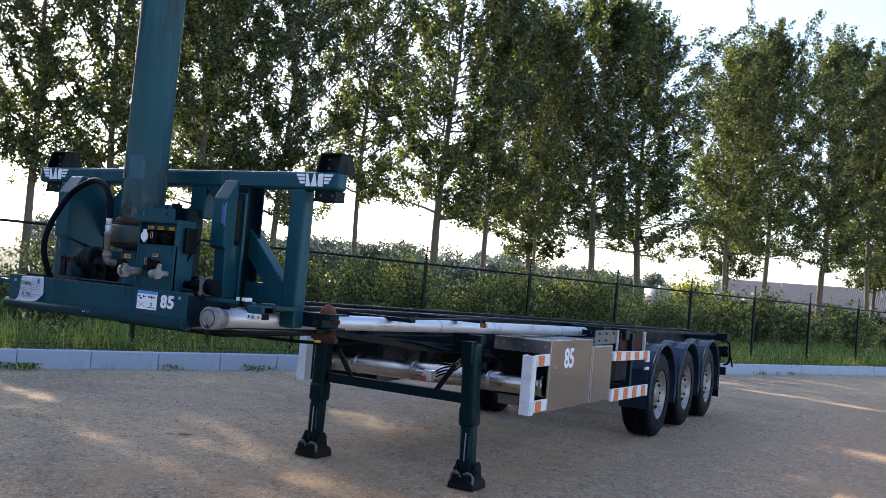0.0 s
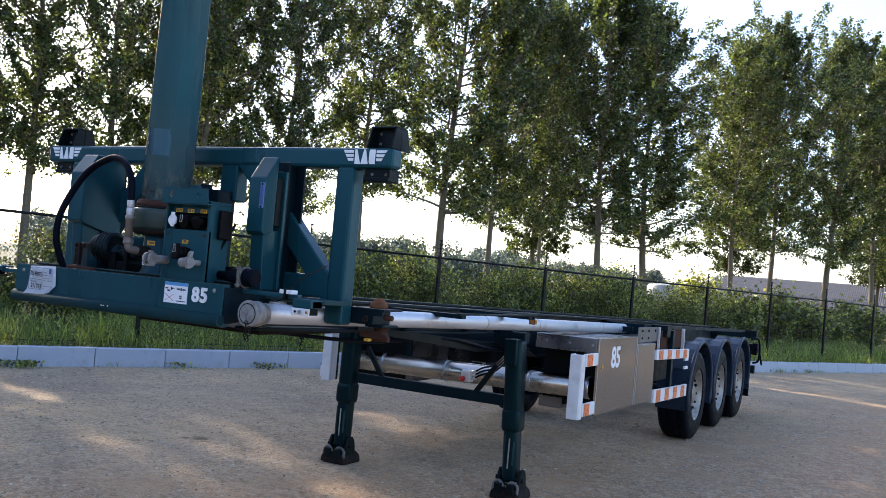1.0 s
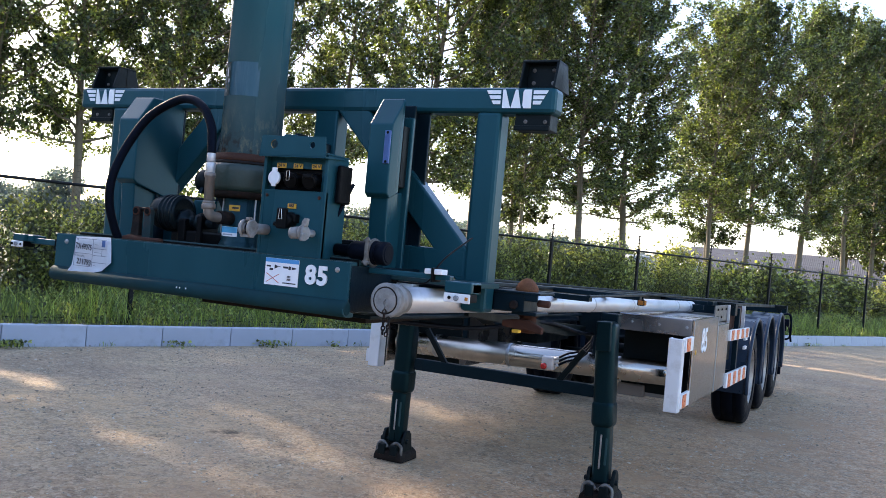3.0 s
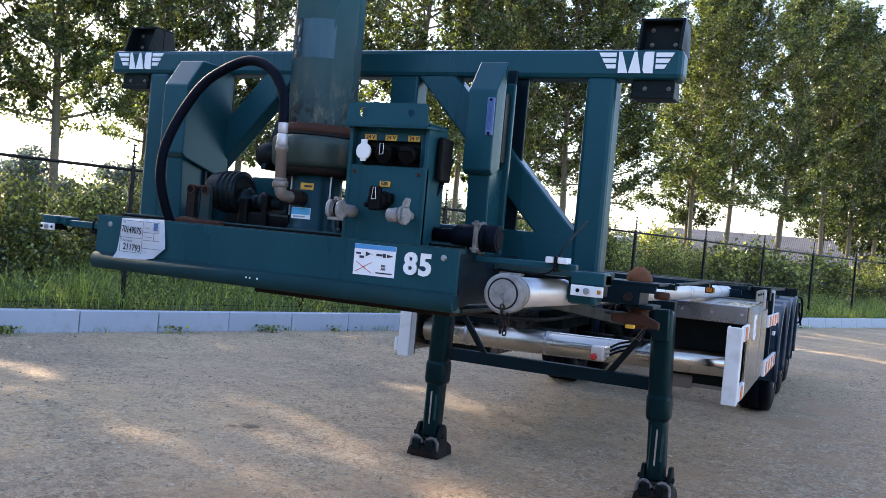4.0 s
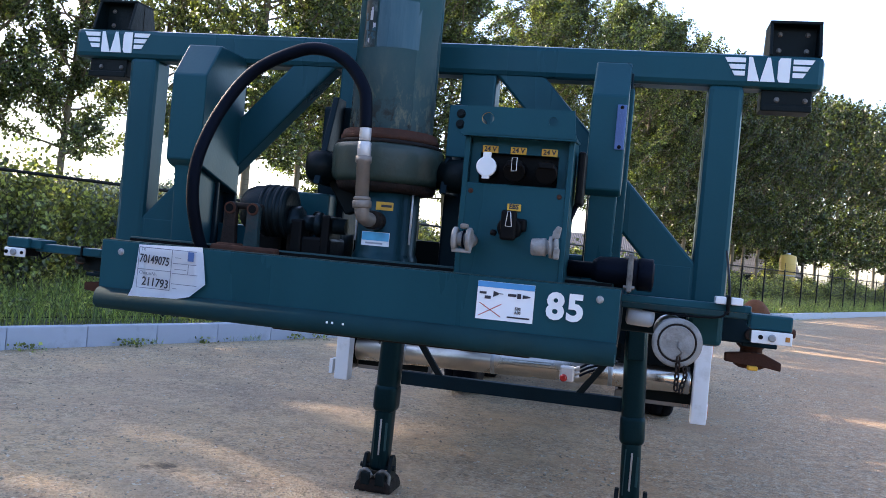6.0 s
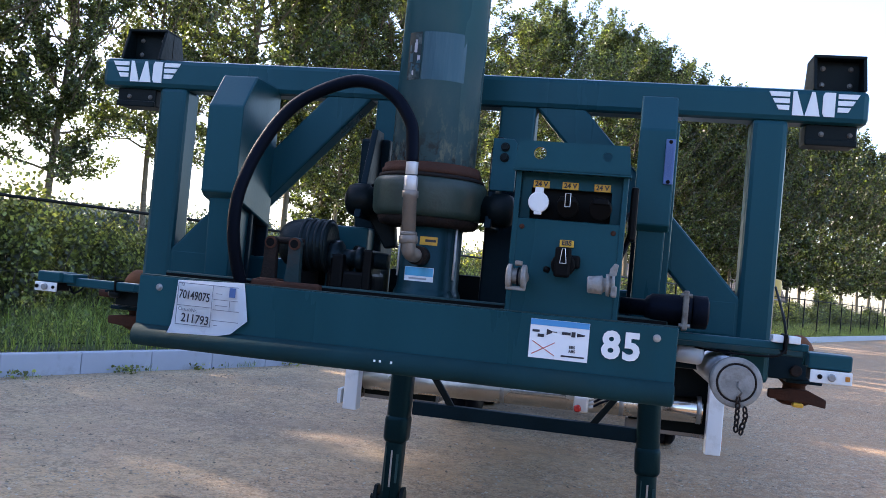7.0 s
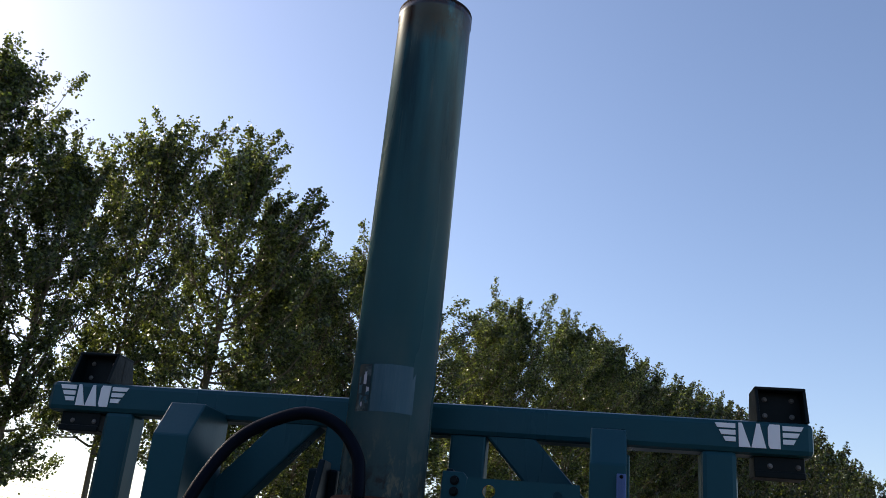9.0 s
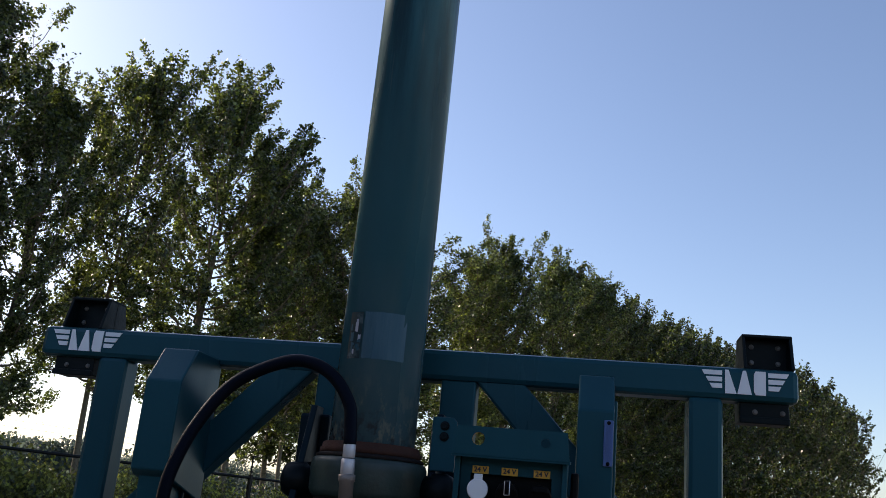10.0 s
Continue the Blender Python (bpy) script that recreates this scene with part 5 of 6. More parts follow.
def landing_legs():
    for sx, xt, xb in ((-1, -0.737, -0.758), (1, 0.788, 0.835)):
        y = 3.29
        def at(z):
            return xb + (xt - xb) * z / 1.1
        leg = part("landing_leg", beam_between((at(0.62), y, 0.62), (at(1.22), y, 1.22), 0.138, 0.15, 0.042, seg=6), M["leg"], trailer, "black-green square landing leg, scraped")
        part("leg_collar", beam_between((at(0.50), y, 0.50), (at(0.69), y, 0.69), 0.152, 0.165, 0.042, seg=6), M["leg"], leg)
        part("inner_leg", beam_between((at(0.12), y, 0.12), (at(0.55), y, 0.55), 0.118, 0.13, 0.035, seg=6), M["leg"], leg)
        for k in range(3):
            xx = at(0.3) - 0.042 + 0.036 * k
            part("wear_stripe", bx(xx, xx + 0.007 + 0.004 * k, y - 0.0685, y - 0.064, 0.2 + 0.03 * k, 0.48 - 0.02 * k, 0.001), M["steel"] if k == 1 else M["paint_worn"], leg)
        foot = part("leg_foot", join(
            prism([(xb - 0.125, 0.0), (xb + 0.125, 0.0), (xb + 0.115, 0.06), (xb + 0.08, 0.09), (xb - 0.08, 0.09), (xb - 0.115, 0.06)], "y", y - 0.13, y + 0.13, 0.018),
            bx(xb - 0.08, xb + 0.08, y - 0.135, y - 0.12, 0.02, 0.075, 0.004)), M["rust_dark"], leg, "rusty dark sprung foot plate")
        for k in (-1, 1):
            part("foot_ear", prism([(y - 0.09, 0.05), (y + 0.08, 0.05), (y + 0.05, 0.19), (y + 0.02, 0.225), (y - 0.03, 0.225), (y - 0.05, 0.19)], "x", *sorted((xb + k * 0.072, xb + k * 0.098)), 0.006), M["black_paint"], foot)
            part("foot_spring", pipe([(xb + k * 0.10, y - 0.11, 0.055), (xb + k * 0.095, y - 0.10, 0.115), (xb + k * 0.05, y - 0.11, 0.14), (xb + k * 0.01, y - 0.115, 0.10)], 0.013, 8), M["galv"], foot)
        part("foot_pin", cyl((xb - 0.115, y - 0.03, 0.15), (xb + 0.115, y - 0.03, 0.15), 0.018, 14), M["black_paint"], foot)
        for k in (-1, 1):
            part("foot_buffer", join(bx(xb + k * 0.048 - 0.03, xb + k * 0.048 + 0.03, y - 0.145, y - 0.075, 0.05, 0.13, 0.008)), M["black_paint"], foot)
        part("gear_box", beam_between((at(1.0), y - 0.1, 1.02), (at(1.2), y - 0.1, 1.22), 0.10, 0.04, 0.008), M["leg"], leg)
        part("leg_brace", beam_between((at(0.95) - sx * 0.16, y, 1.0), (at(0.7) - sx * 0.36, y, 0.73), 0.04, 0.03, 0.004), M["black_paint"], trailer)
        part("leg_hanger", bx(at(1.2) - 0.06, at(1.2) + 0.06, y + 0.02, y + 0.12, 1.18, 1.27, 0.008), M["chassis"], trailer)
        part("leg_side_plate", prism([(sx * 0.52, 1.3), (at(1.2), 1.26), (at(1.1), 1.05), (sx * 0.56, 1.16)], "y", y + 0.09, y + 0.11, 0.003), M["chassis"], trailer)
    part("leg_cross_bar", bx(-0.66, 0.75, 3.27, 3.33, 0.69, 0.775, 0.006), M["chassis"], trailer)


def wheels():
    def wheel(sx, y):
        r, w = 0.525, 0.36
        xo = sx * 1.245
        w_ = thing("wheel", "", "")
        for key in ("label", "category"):
            if key in w_:
                del w_[key]
        w_.parent = trailer
        cx, cz = xo - sx * w / 2, r
        tyre = lathe((xo, y, cz), (xo - sx * w, y, cz), [(0.0, 0.30), (0.01, 0.33), (0.0, 0.42), (0.03, 0.48), (0.08, 0.51), (0.12, 0.521), (0.3, r), (0.31, r - 0.012), (0.34, r - 0.012), (0.35, r), (0.65, r), (0.66, r - 0.012), (0.69, r - 0.012), (0.7, r), (0.88, 0.521), (0.97, 0.48), (1, 0.40), (0.98, 0.30)], 44, False)
        part("tyre", tyre, M["rubber"], w_, "black truck tyre")
        rim = part("rim", lathe((xo - sx * 0.01, y, cz), (xo - sx * 0.2, y, cz), [(0.9, 0.29), (0.3, 0.285), (0.02, 0.31), (0.0, 0.30), (0.06, 0.283), (0.42, 0.262), (0.40, 0.25), (0.33, 0.18), (0.36, 0.13), (0.34, 0.115), (0.18, 0.10), (0.16, 0.07)], 40), M["rim"], w_, "dull dirty aluminium rim")
        for k in range(10):
            a = 2 * math.pi * k / 10
            p = Vector((xo - sx * 0.072, y + 0.168 * math.cos(a), cz + 0.168 * math.sin(a)))
            part("wheel_nut", cyl(p, p + Vector((sx * 0.03, 0, 0)), 0.015, 6), M["plastic"], rim)
            a += math.pi / 10
            p = Vector((xo - sx * 0.084, y + 0.218 * math.cos(a), cz + 0.218 * math.sin(a)))
            # vents are black discs, the shade of the openings as colour
            part("vent_hole", cyl(p, p + Vector((sx * 0.005, 0, 0)), 0.033, 14), M["plastic"], rim)
    for y in (7.72, 9.08, 10.44):
        for sx in (-1, 1):
            wheel(sx, y)
            arc = []
            for k in range(15):
                a = radians(196 - 212 * k / 14)
                arc.append((y + 0.60 * math.cos(a), 0.55 + 0.605 * math.sin(a)))
            inner = [(y + (p - y) * 0.975, 0.55 + (q - 0.55) * 0.975) for p, q in arc]
            f = part("mudguard", prism(arc + inner[::-1], "x", *sorted((sx * 0.90, sx * 1.27)), 0.003), M["fender"], trailer, "dark blue rounded plastic mudguard")
            rim_arc = [(sx * 1.268, p, q) for p, q in arc]
            part("mudguard_edge", pipe(rim_arc, 0.022, 8, 2), M["fender"], f)
        part("axle", cyl((-0.9, y, 0.525), (0.9, y, 0.525), 0.07, 20), M["black_paint"], trailer)
        for sx in (-1, 1):
            part("air_bellow", lathe((sx * 0.5, y + 0.35, 0.55), (sx * 0.5, y + 0.35, 0.98), [(0, 0.09), (0.2, 0.13), (0.5, 0.10), (0.8, 0.13), (1, 0.1)], 20), M["rubber"], trailer)
            part("trailing_arm", beam_between((sx * 0.5, y - 0.55, 0.85), (sx * 0.5, y + 0.45, 0.5), 0.08, 0.1, 0.01), M["black_paint"], trailer)
    for sx in (-1, 1):
        part("mud_flap", bx(*sorted((sx * 0.92, sx * 1.25)), 11.25, 11.262, 0.25, 0.95, 0.003), M["rubber"], trailer, "black rubber mud flap")


def side_gear():
    # transverse stainless tube behind the legs
    t = part("transverse_tube", cyl((-1.2, 4.03, 0.800), (1.17, 4.03, 0.838), 0.090, 40), M["stainless"], trailer, "polished stainless transverse pipe")
    for xx in (-0.85, -0.2, 0.62, 1.13):
        part("pipe_band", cyl((xx, 4.03, 0.820 + 0.016 * xx), (xx + 0.03, 4.03, 0.8205 + 0.016 * xx), 0.0935, 36, 0.001), M["steel"], t)
    for xx in (-0.6, 0.5):
        part("pipe_hanger", bx(xx - 0.02, xx + 0.02, 4.02, 4.06, 0.9, 1.2, 0.004), M["chassis"], t)
    v = part("drain_valve", join(bx(0.345, 0.435, 3.24, 3.31, 0.835, 0.93, 0.012), bx(0.36, 0.42, 3.31, 3.40, 0.85, 0.91, 0.006)), M["silver"], trailer, "pale cast valve with red lens and hoses")
    part("red_knob", lathe((0.372, 3.235, 0.862), (0.372, 3.205, 0.860), [(0, 0.022), (0.6, 0.023), (1, 0.014)], 16), M["red"], v, "red round knob")
    for k in range(3):
        z = 0.865 + 0.026 * k
        part("valve_union", cyl((0.43, 3.27, z), (0.465, 3.27, z + 0.012), 0.011, 8, 0.001), M["silver"], v)
        part("valve_hose", pipe([(0.46, 3.27, z + 0.010), (0.52, 3.28, z + 0.045), (0.60, 3.32, z + 0.075), (0.64, 3.42, z + 0.15), (0.60, 3.6, 1.12)], 0.0075, 8), M["rubber"], v)
    part("hanging_box", bx(0.67, 0.88, 4.12, 4.30, 0.62, 0.712, 0.012), M["wall"], trailer, "small dusty beige box under the pipe")
    # white side guards with reflective ends
    for sx in (-1, 1):
        x0, x1 = sorted((sx * 1.155, sx * 1.25))
        z0, z1 = 0.635, 1.14
        if sx < 0:
            x0, x1 = -1.192, -1.098
        g = part("side_guard", join(bx(x0, x1, 3.50, 3.525, z0, z1, 0.006), bx(x0, x0 + 0.012, 3.51, 3.60, z0, z1, 0.003), bx(x1 - 0.012, x1, 3.51, 3.60, z0, z1, 0.003)), M["white"], trailer, "white upright side guard panel")
        for zz in (0.655, 1.045):
            r = part("guard_arm", bx(*sorted((sx * 1.235, sx * 1.26)), 3.58, 3.87, zz, zz + 0.10, 0.004), M["white"], g)
            xx = sx * 1.2615
            part("orange_reflector", bx(*sorted((xx, xx + sx * 0.003)), 3.61, 3.73, zz + 0.005, zz + 0.095, 0), M["orange"], r)
        part("guard_post", bx(x0 + 0.02, x1 - 0.02, 3.62, 3.66, z0, 1.13, 0.004), M["chassis"], g)
    for sx in (1, -1):
        xs = lambda a, b: sorted((sx * a, sx * b))
        box = part("toolbox", join(bx(*xs(0.70, 1.235), 4.16, 5.0, 0.63, 1.255, 0.006), bx(*xs(0.70, 1.235), 3.885, 4.17, 1.135, 1.258, 0.005)), M["dark_sheet"], trailer, "stainless steel toolbox with dull scratched door")
        # black sheet stands for the shade inside the open front
        part("toolbox_front", bx(*xs(0.69, 1.23), 4.145, 4.158, 0.66, 1.13, 0.003), M["black_paint"], box)
        for xx in (0.8, 1.0, 1.2):
            bolt_head((sx * xx, 3.884, 1.2), 0.008, M["steel"], box)
        part("toolbox_door", bx(*xs(1.236, 1.252), 3.885, 4.995, 0.635, 1.262, 0.004), M["tool_steel"], box)
        for ya in (3.885, 4.97):
            part("door_edge", bx(*xs(1.252, 1.255), ya, ya + 0.015, 0.64, 1.258, 0), M["steel"], box)
        box2 = part("tank_box", bx(*xs(0.75, 1.245), 5.02, 5.66, 0.62, 1.185, 0.006), M["tool_steel"], trailer, "smaller stainless steel box")
        part("box_seam", bx(*xs(1.246, 1.25), 5.03, 5.05, 0.63, 1.18, 0), M["steel"], box2)
        if sx > 0:
            letters("fleet_number", "85", 0.25, (1.254, 4.36, 1.085), M["letter"], box, turn=(90, 0, 90), thick=0.001, tight=0.95, wide=1.05, bold=0.006)
            part("yellow_dot", cyl((1.252, 4.02, 1.02), (1.255, 4.02, 1.02), 0.02, 14), M["yellow"], box)
        for z0, z1 in ((1.0, 1.10), (0.575, 0.705)):
            p = part("guard_plank", slope(bx(*xs(1.235, 1.262), 5.68, 7.05, z0 + 0.12, z1 + 0.12, 0.004)), M["white"], trailer, "white side plank with orange reflector blocks")
            for k in range(4):
                yy = 5.76 + 0.34 * k
                part("orange_reflector", slope(bx(*xs(1.262, 1.266), yy, yy + 0.15, z0 + 0.125, z1 + 0.115, 0)), M["orange"], p)
            part("plank_bracket", slope(bx(*xs(1.0, 1.235), 6.4, 6.45, z0 + 0.13, z1 + 0.1, 0.003)), M["chassis"], p)
        part("guard_upright", bx(*xs(1.19, 1.235), 6.38, 6.46, 0.56, 1.3, 0.004), M["chassis"], trailer)
        part("battery_box", bx(*xs(0.62, 1.1), 5.85, 6.9, 0.75, 1.2, 0.01), M["black_paint"], trailer)
        part("front_mudguard_panel", bx(*xs(0.95, 1.2), 7.0, 7.1, 1.0, 1.18, 0.01), M["chassis"], trailer)
        plate = part("rail_gusset", bx(*xs(1.165, 1.175), 5.28, 5.98, 1.19, 1.335, 0.003), M["galv"], trailer, "grey bolted gusset plate")
        for yy, zz in ((5.4, 1.30), (5.4, 1.23), (5.62, 1.23), (5.62, 1.30), (5.86, 1.30)):
            bolt_head((sx * 1.175, yy, zz), 0.010, M["plastic"], plate, (sx, 0, 0))
        part("gusset_edge", bx(*xs(1.176, 1.20), 5.965, 5.985, 1.10, 1.335, 0.002), M["silver"], plate)
        rusty = part("rusty_plate", bx(*xs(1.165, 1.175), 6.12, 6.98, 1.10, 1.30, 0.003), M["rust"], trailer, "rust-stained dark mounting plate")
        part("plate_edge", bx(*xs(1.176, 1.21), 6.985, 7.01, 1.06, 1.31, 0.002), M["silver"], rusty)
        part("white_strip", join(bx(*xs(1.21, 1.235), 7.02, 7.16, 0.955, 0.985, 0.004), bx(*xs(1.21, 1.235), 7.02, 7.16, 0.86, 0.895, 0.004)), M["white"], trailer, "white reflective strips on the mudguard")
        part("side_bracket", slope(prism([(6.2, 1.43), (6.6, 1.43), (6.55, 1.2), (6.3, 1.2)], "x", *xs(1.15, 1.165), 0.003)), M["paint_worn"], trailer)


def rear_end():
    part("rear_bumper", bx(-1.2, 1.2, 11.95, 12.05, 0.55, 0.68, 0.01), M["chassis"], trailer)
    for sx in (-1, 1):
        part("bumper_leg", bx(*sorted((sx * 0.5, sx * 0.6)), 11.9, 11.98, 0.6, 1.15, 0.006), M["chassis"], trailer)
        lamp = part("rear_lamp", bx(*sorted((sx * 0.85, sx * 1.22)), 11.98, 12.06, 0.85, 1.02, 0.01), M["plastic"], trailer)
        part("red_lens", bx(*sorted((sx * 0.87, sx * 1.2)), 12.06, 12.075, 0.87, 1.0, 0.004), M["red"], lamp)
        part("rear_handle", join(pipe([(sx * 1.2, 11.5, 1.12), (sx * 1.3, 11.6, 1.1), (sx * 1.31, 11.62, 0.8), (sx * 1.22, 11.64, 0.74)], 0.016, 8), pipe([(sx * 1.26, 11.7, 0.95), (sx * 1.27, 11.9, 0.9), (sx * 1.30, 12.0, 0.7)], 0.016, 8), bx(*sorted((sx * 1.21, sx * 1.29)), 11.55, 11.7, 0.95, 1.05, 0.01)), M["rubber"], trailer)


for build in (headboard, covers, chassis, landing_legs, wheels, side_gear, rear_end):
    build()
# the gear at the nose sits a finger's breadth to the right of the trailer's middle
known = set(scene.objects)
for build in (bumper, cylinder_unit, coupling_panel, side_tube, lamp_arms):
    build()
for ob in [o for o in scene.objects if o not in known]:
    ob.data.transform(Matrix.Translation((0.010, 0.0, 0.006)))

# ---- kerb, fence ----
kerb = thing("kerb", "pale grey concrete kerb of separate stones", "kerb", kind="structure")


def build_kerb():
    me = None
    rnd = random.Random(5)
    rest = []
    for i in range(-22, 150):
        c = K(i * 1.0 + 0.5, KERB_N + 0.07)
        m = Matrix.Translation((c.x, c.y, rnd.uniform(-0.004, 0.004))) @ pose(0, 0, 0, 0, 0, KERB_TURN + rnd.uniform(-0.15, 0.15))
        if me is None:
            bm = bx(-0.496, 0.496, -0.07, 0.07, -0.1, KERB_TOP, 0.012)
            me = bpy.data.meshes.new("kerb_stone")
            bm.to_mesh(me)
            bm.free()
            me.materials.append(M["concrete"])
        if i < 80:
            ob = new("kerb_stone", me)
            ob.parent = kerb
            ob.matrix_basis = m
        else:
            rest.append(m)
    bm = bmesh.new()
    for m in rest:
        k = len(bm.verts)
        bm.from_mesh(me)
        bm.verts.ensure_lookup_table()
        bmesh.ops.transform(bm, matrix=m, verts=bm.verts[k:])
    tagged(part("far_kerb_stones", bm, M["concrete"], kerb), kind="stuff")


build_kerb()

FENCE_N, POST_GAP, FENCE_TOP = -0.3, 2.825, 2.05
fence = thing("fence", "black steel yard fence with wire mesh and spiked posts", "fence")


def fall(s):
    """The fence line drops a hand's breadth along the yard."""
    return 0.0042 * min(max(s, 0.0), 24.0)


def build_fence():
    z0 = 0.15
    post = join(bx(-0.028, 0.028, -0.028, 0.028, z0, FENCE_TOP + 0.05, 0.006))
    me = bpy.data.meshes.new("fence_post")
    # a slim rod with insulators goes on above the post
    spikes = [post, bx(-0.010, 0.010, -0.010, 0.010, FENCE_TOP + 0.045, FENCE_TOP + 0.34, 0.003)]
    for k in range(4):
        z = FENCE_TOP + 0.08 + 0.08 * k
        spikes.append(bx(-0.018, 0.030, -0.014, 0.014, z, z + 0.025, 0))
    for k in range(8):
        z = z0 + 0.25 + 0.22 * k
        spikes.append(bx(0.026, 0.048, -0.01, 0.01, z, z + 0.03, 0))
    bm = join(*spikes)
    bm.to_mesh(me)
    bm.free()
    me.materials.append(M["fence"])
    for i in range(-6, 46):
        c = K(-0.17 + i * POST_GAP, FENCE_N, -fall(-0.17 + i * POST_GAP))
        ob = new("fence_post", me)
        ob.parent = fence
        ob.matrix_basis = Matrix.Translation(c) @ pose(0, 0, 0, 0, 0, KERB_TURN)
    s0, s1 = -6 * POST_GAP, 45 * POST_GAP
    for z, r in ((FENCE_TOP, 0.021), (0.27, 0.008), (1.15, 0.004)):
        line = [K(q, FENCE_N, z - fall(q)) for q in (s0, 0.0, 24.0, s1)]
        part("top_rail" if r > 0.02 else "tension_wire", join(*[cyl(p, q, r, 8, 0.001) for p, q in zip(line, line[1:])]), M["fence"], fence)
    for k in range(4):
        z = FENCE_TOP + 0.095 + 0.08 * k
        line = [K(q, FENCE_N - 0.02, z - fall(q)) for q in (s0, 0.0, 24.0, s1)]
        part("strand_wire", join(*[cyl(p, q, 0.0016, 5, 0.0002) for p, q in zip(line, line[1:])]), M["fence"], fence)
    # woven mesh of slanting wires
    verts, faces = [], []
    h, gap, r = FENCE_TOP - 0.27, 0.07, 0.0016
    for sgn in (-1, 1):
        s = s0
        while s < 60:
            a, b = K(s, FENCE_N + 0.003 * sgn, 0.27), K(s + sgn * h, FENCE_N + 0.003 * sgn, 0.27 + h)
            k = len(verts)
            for p in (a, b):
                verts += [p + Vector((r * ALONG.x, r * ALONG.y, 0)), p + Vector((-r * ALONG.x, -r * ALONG.y, 0)), p + Vector((OUT.x * r, OUT.y * r, 0))]
            faces += [(k, k + 1, k + 4, k + 3), (k + 1, k + 2, k + 5, k + 4), (k + 2, k, k + 3, k + 5)]
            s += gap
    tagged(raw("wire_mesh", verts, faces, M["fence"], fence), "dark woven wire mesh", kind="stuff")


build_fence()

# ---- plants ----
def leaf_cards(centres, size, rng, droop=0.25, slim=0.8):
    """A small four-cornered leaf, bent at random, at each centre."""
    k = len(centres)
    a = rng.normal(size=(k, 3))
    a /= np.linalg.norm(a, axis=1)[:, None]
    up = rng.normal(size=(k, 3)) + np.array([0, 0, droop])
    b = np.cross(a, up)
    b /= np.linalg.norm(b, axis=1)[:, None] + 1e-9
    n = np.cross(a, b)
    s = (size * rng.uniform(0.65, 1.3, size=(k, 1)))
    bend = n * s * rng.uniform(-0.15, 0.15, size=(k, 1))
    return np.stack([centres - a * s * 0.5, centres + b * s * 0.5 * slim + bend, centres + a * s * 0.5, centres - b * s * 0.5 * slim + bend], axis=1)


def limb_mesh(rows, bms):
    """Tapered round limbs: rows of (points, start radius, end radius, sides)."""
    verts, faces = [], []
    for pts, r0, r1, seg in rows:
        base = len(verts)
        for i, p in enumerate(pts):
            way = (pts[min(i + 1, len(pts) - 1)] - pts[max(i - 1, 0)]).normalized()
            side = way.cross(Vector((0.3, 1, 0.2))).normalized()
            up = way.cross(side)
            r = r0 + (r1 - r0) * i / (len(pts) - 1)
            for k in range(seg):
                a = 2 * math.pi * k / seg
                verts.append(p + r * (math.cos(a) * side + math.sin(a) * up))
        for i in range(len(pts) - 1):
            for k in range(seg):
                faces.append((base + i * seg + k, base + i * seg + (k + 1) % seg, base + (i + 1) * seg + (k + 1) % seg, base + (i + 1) * seg + k))
    return verts, faces


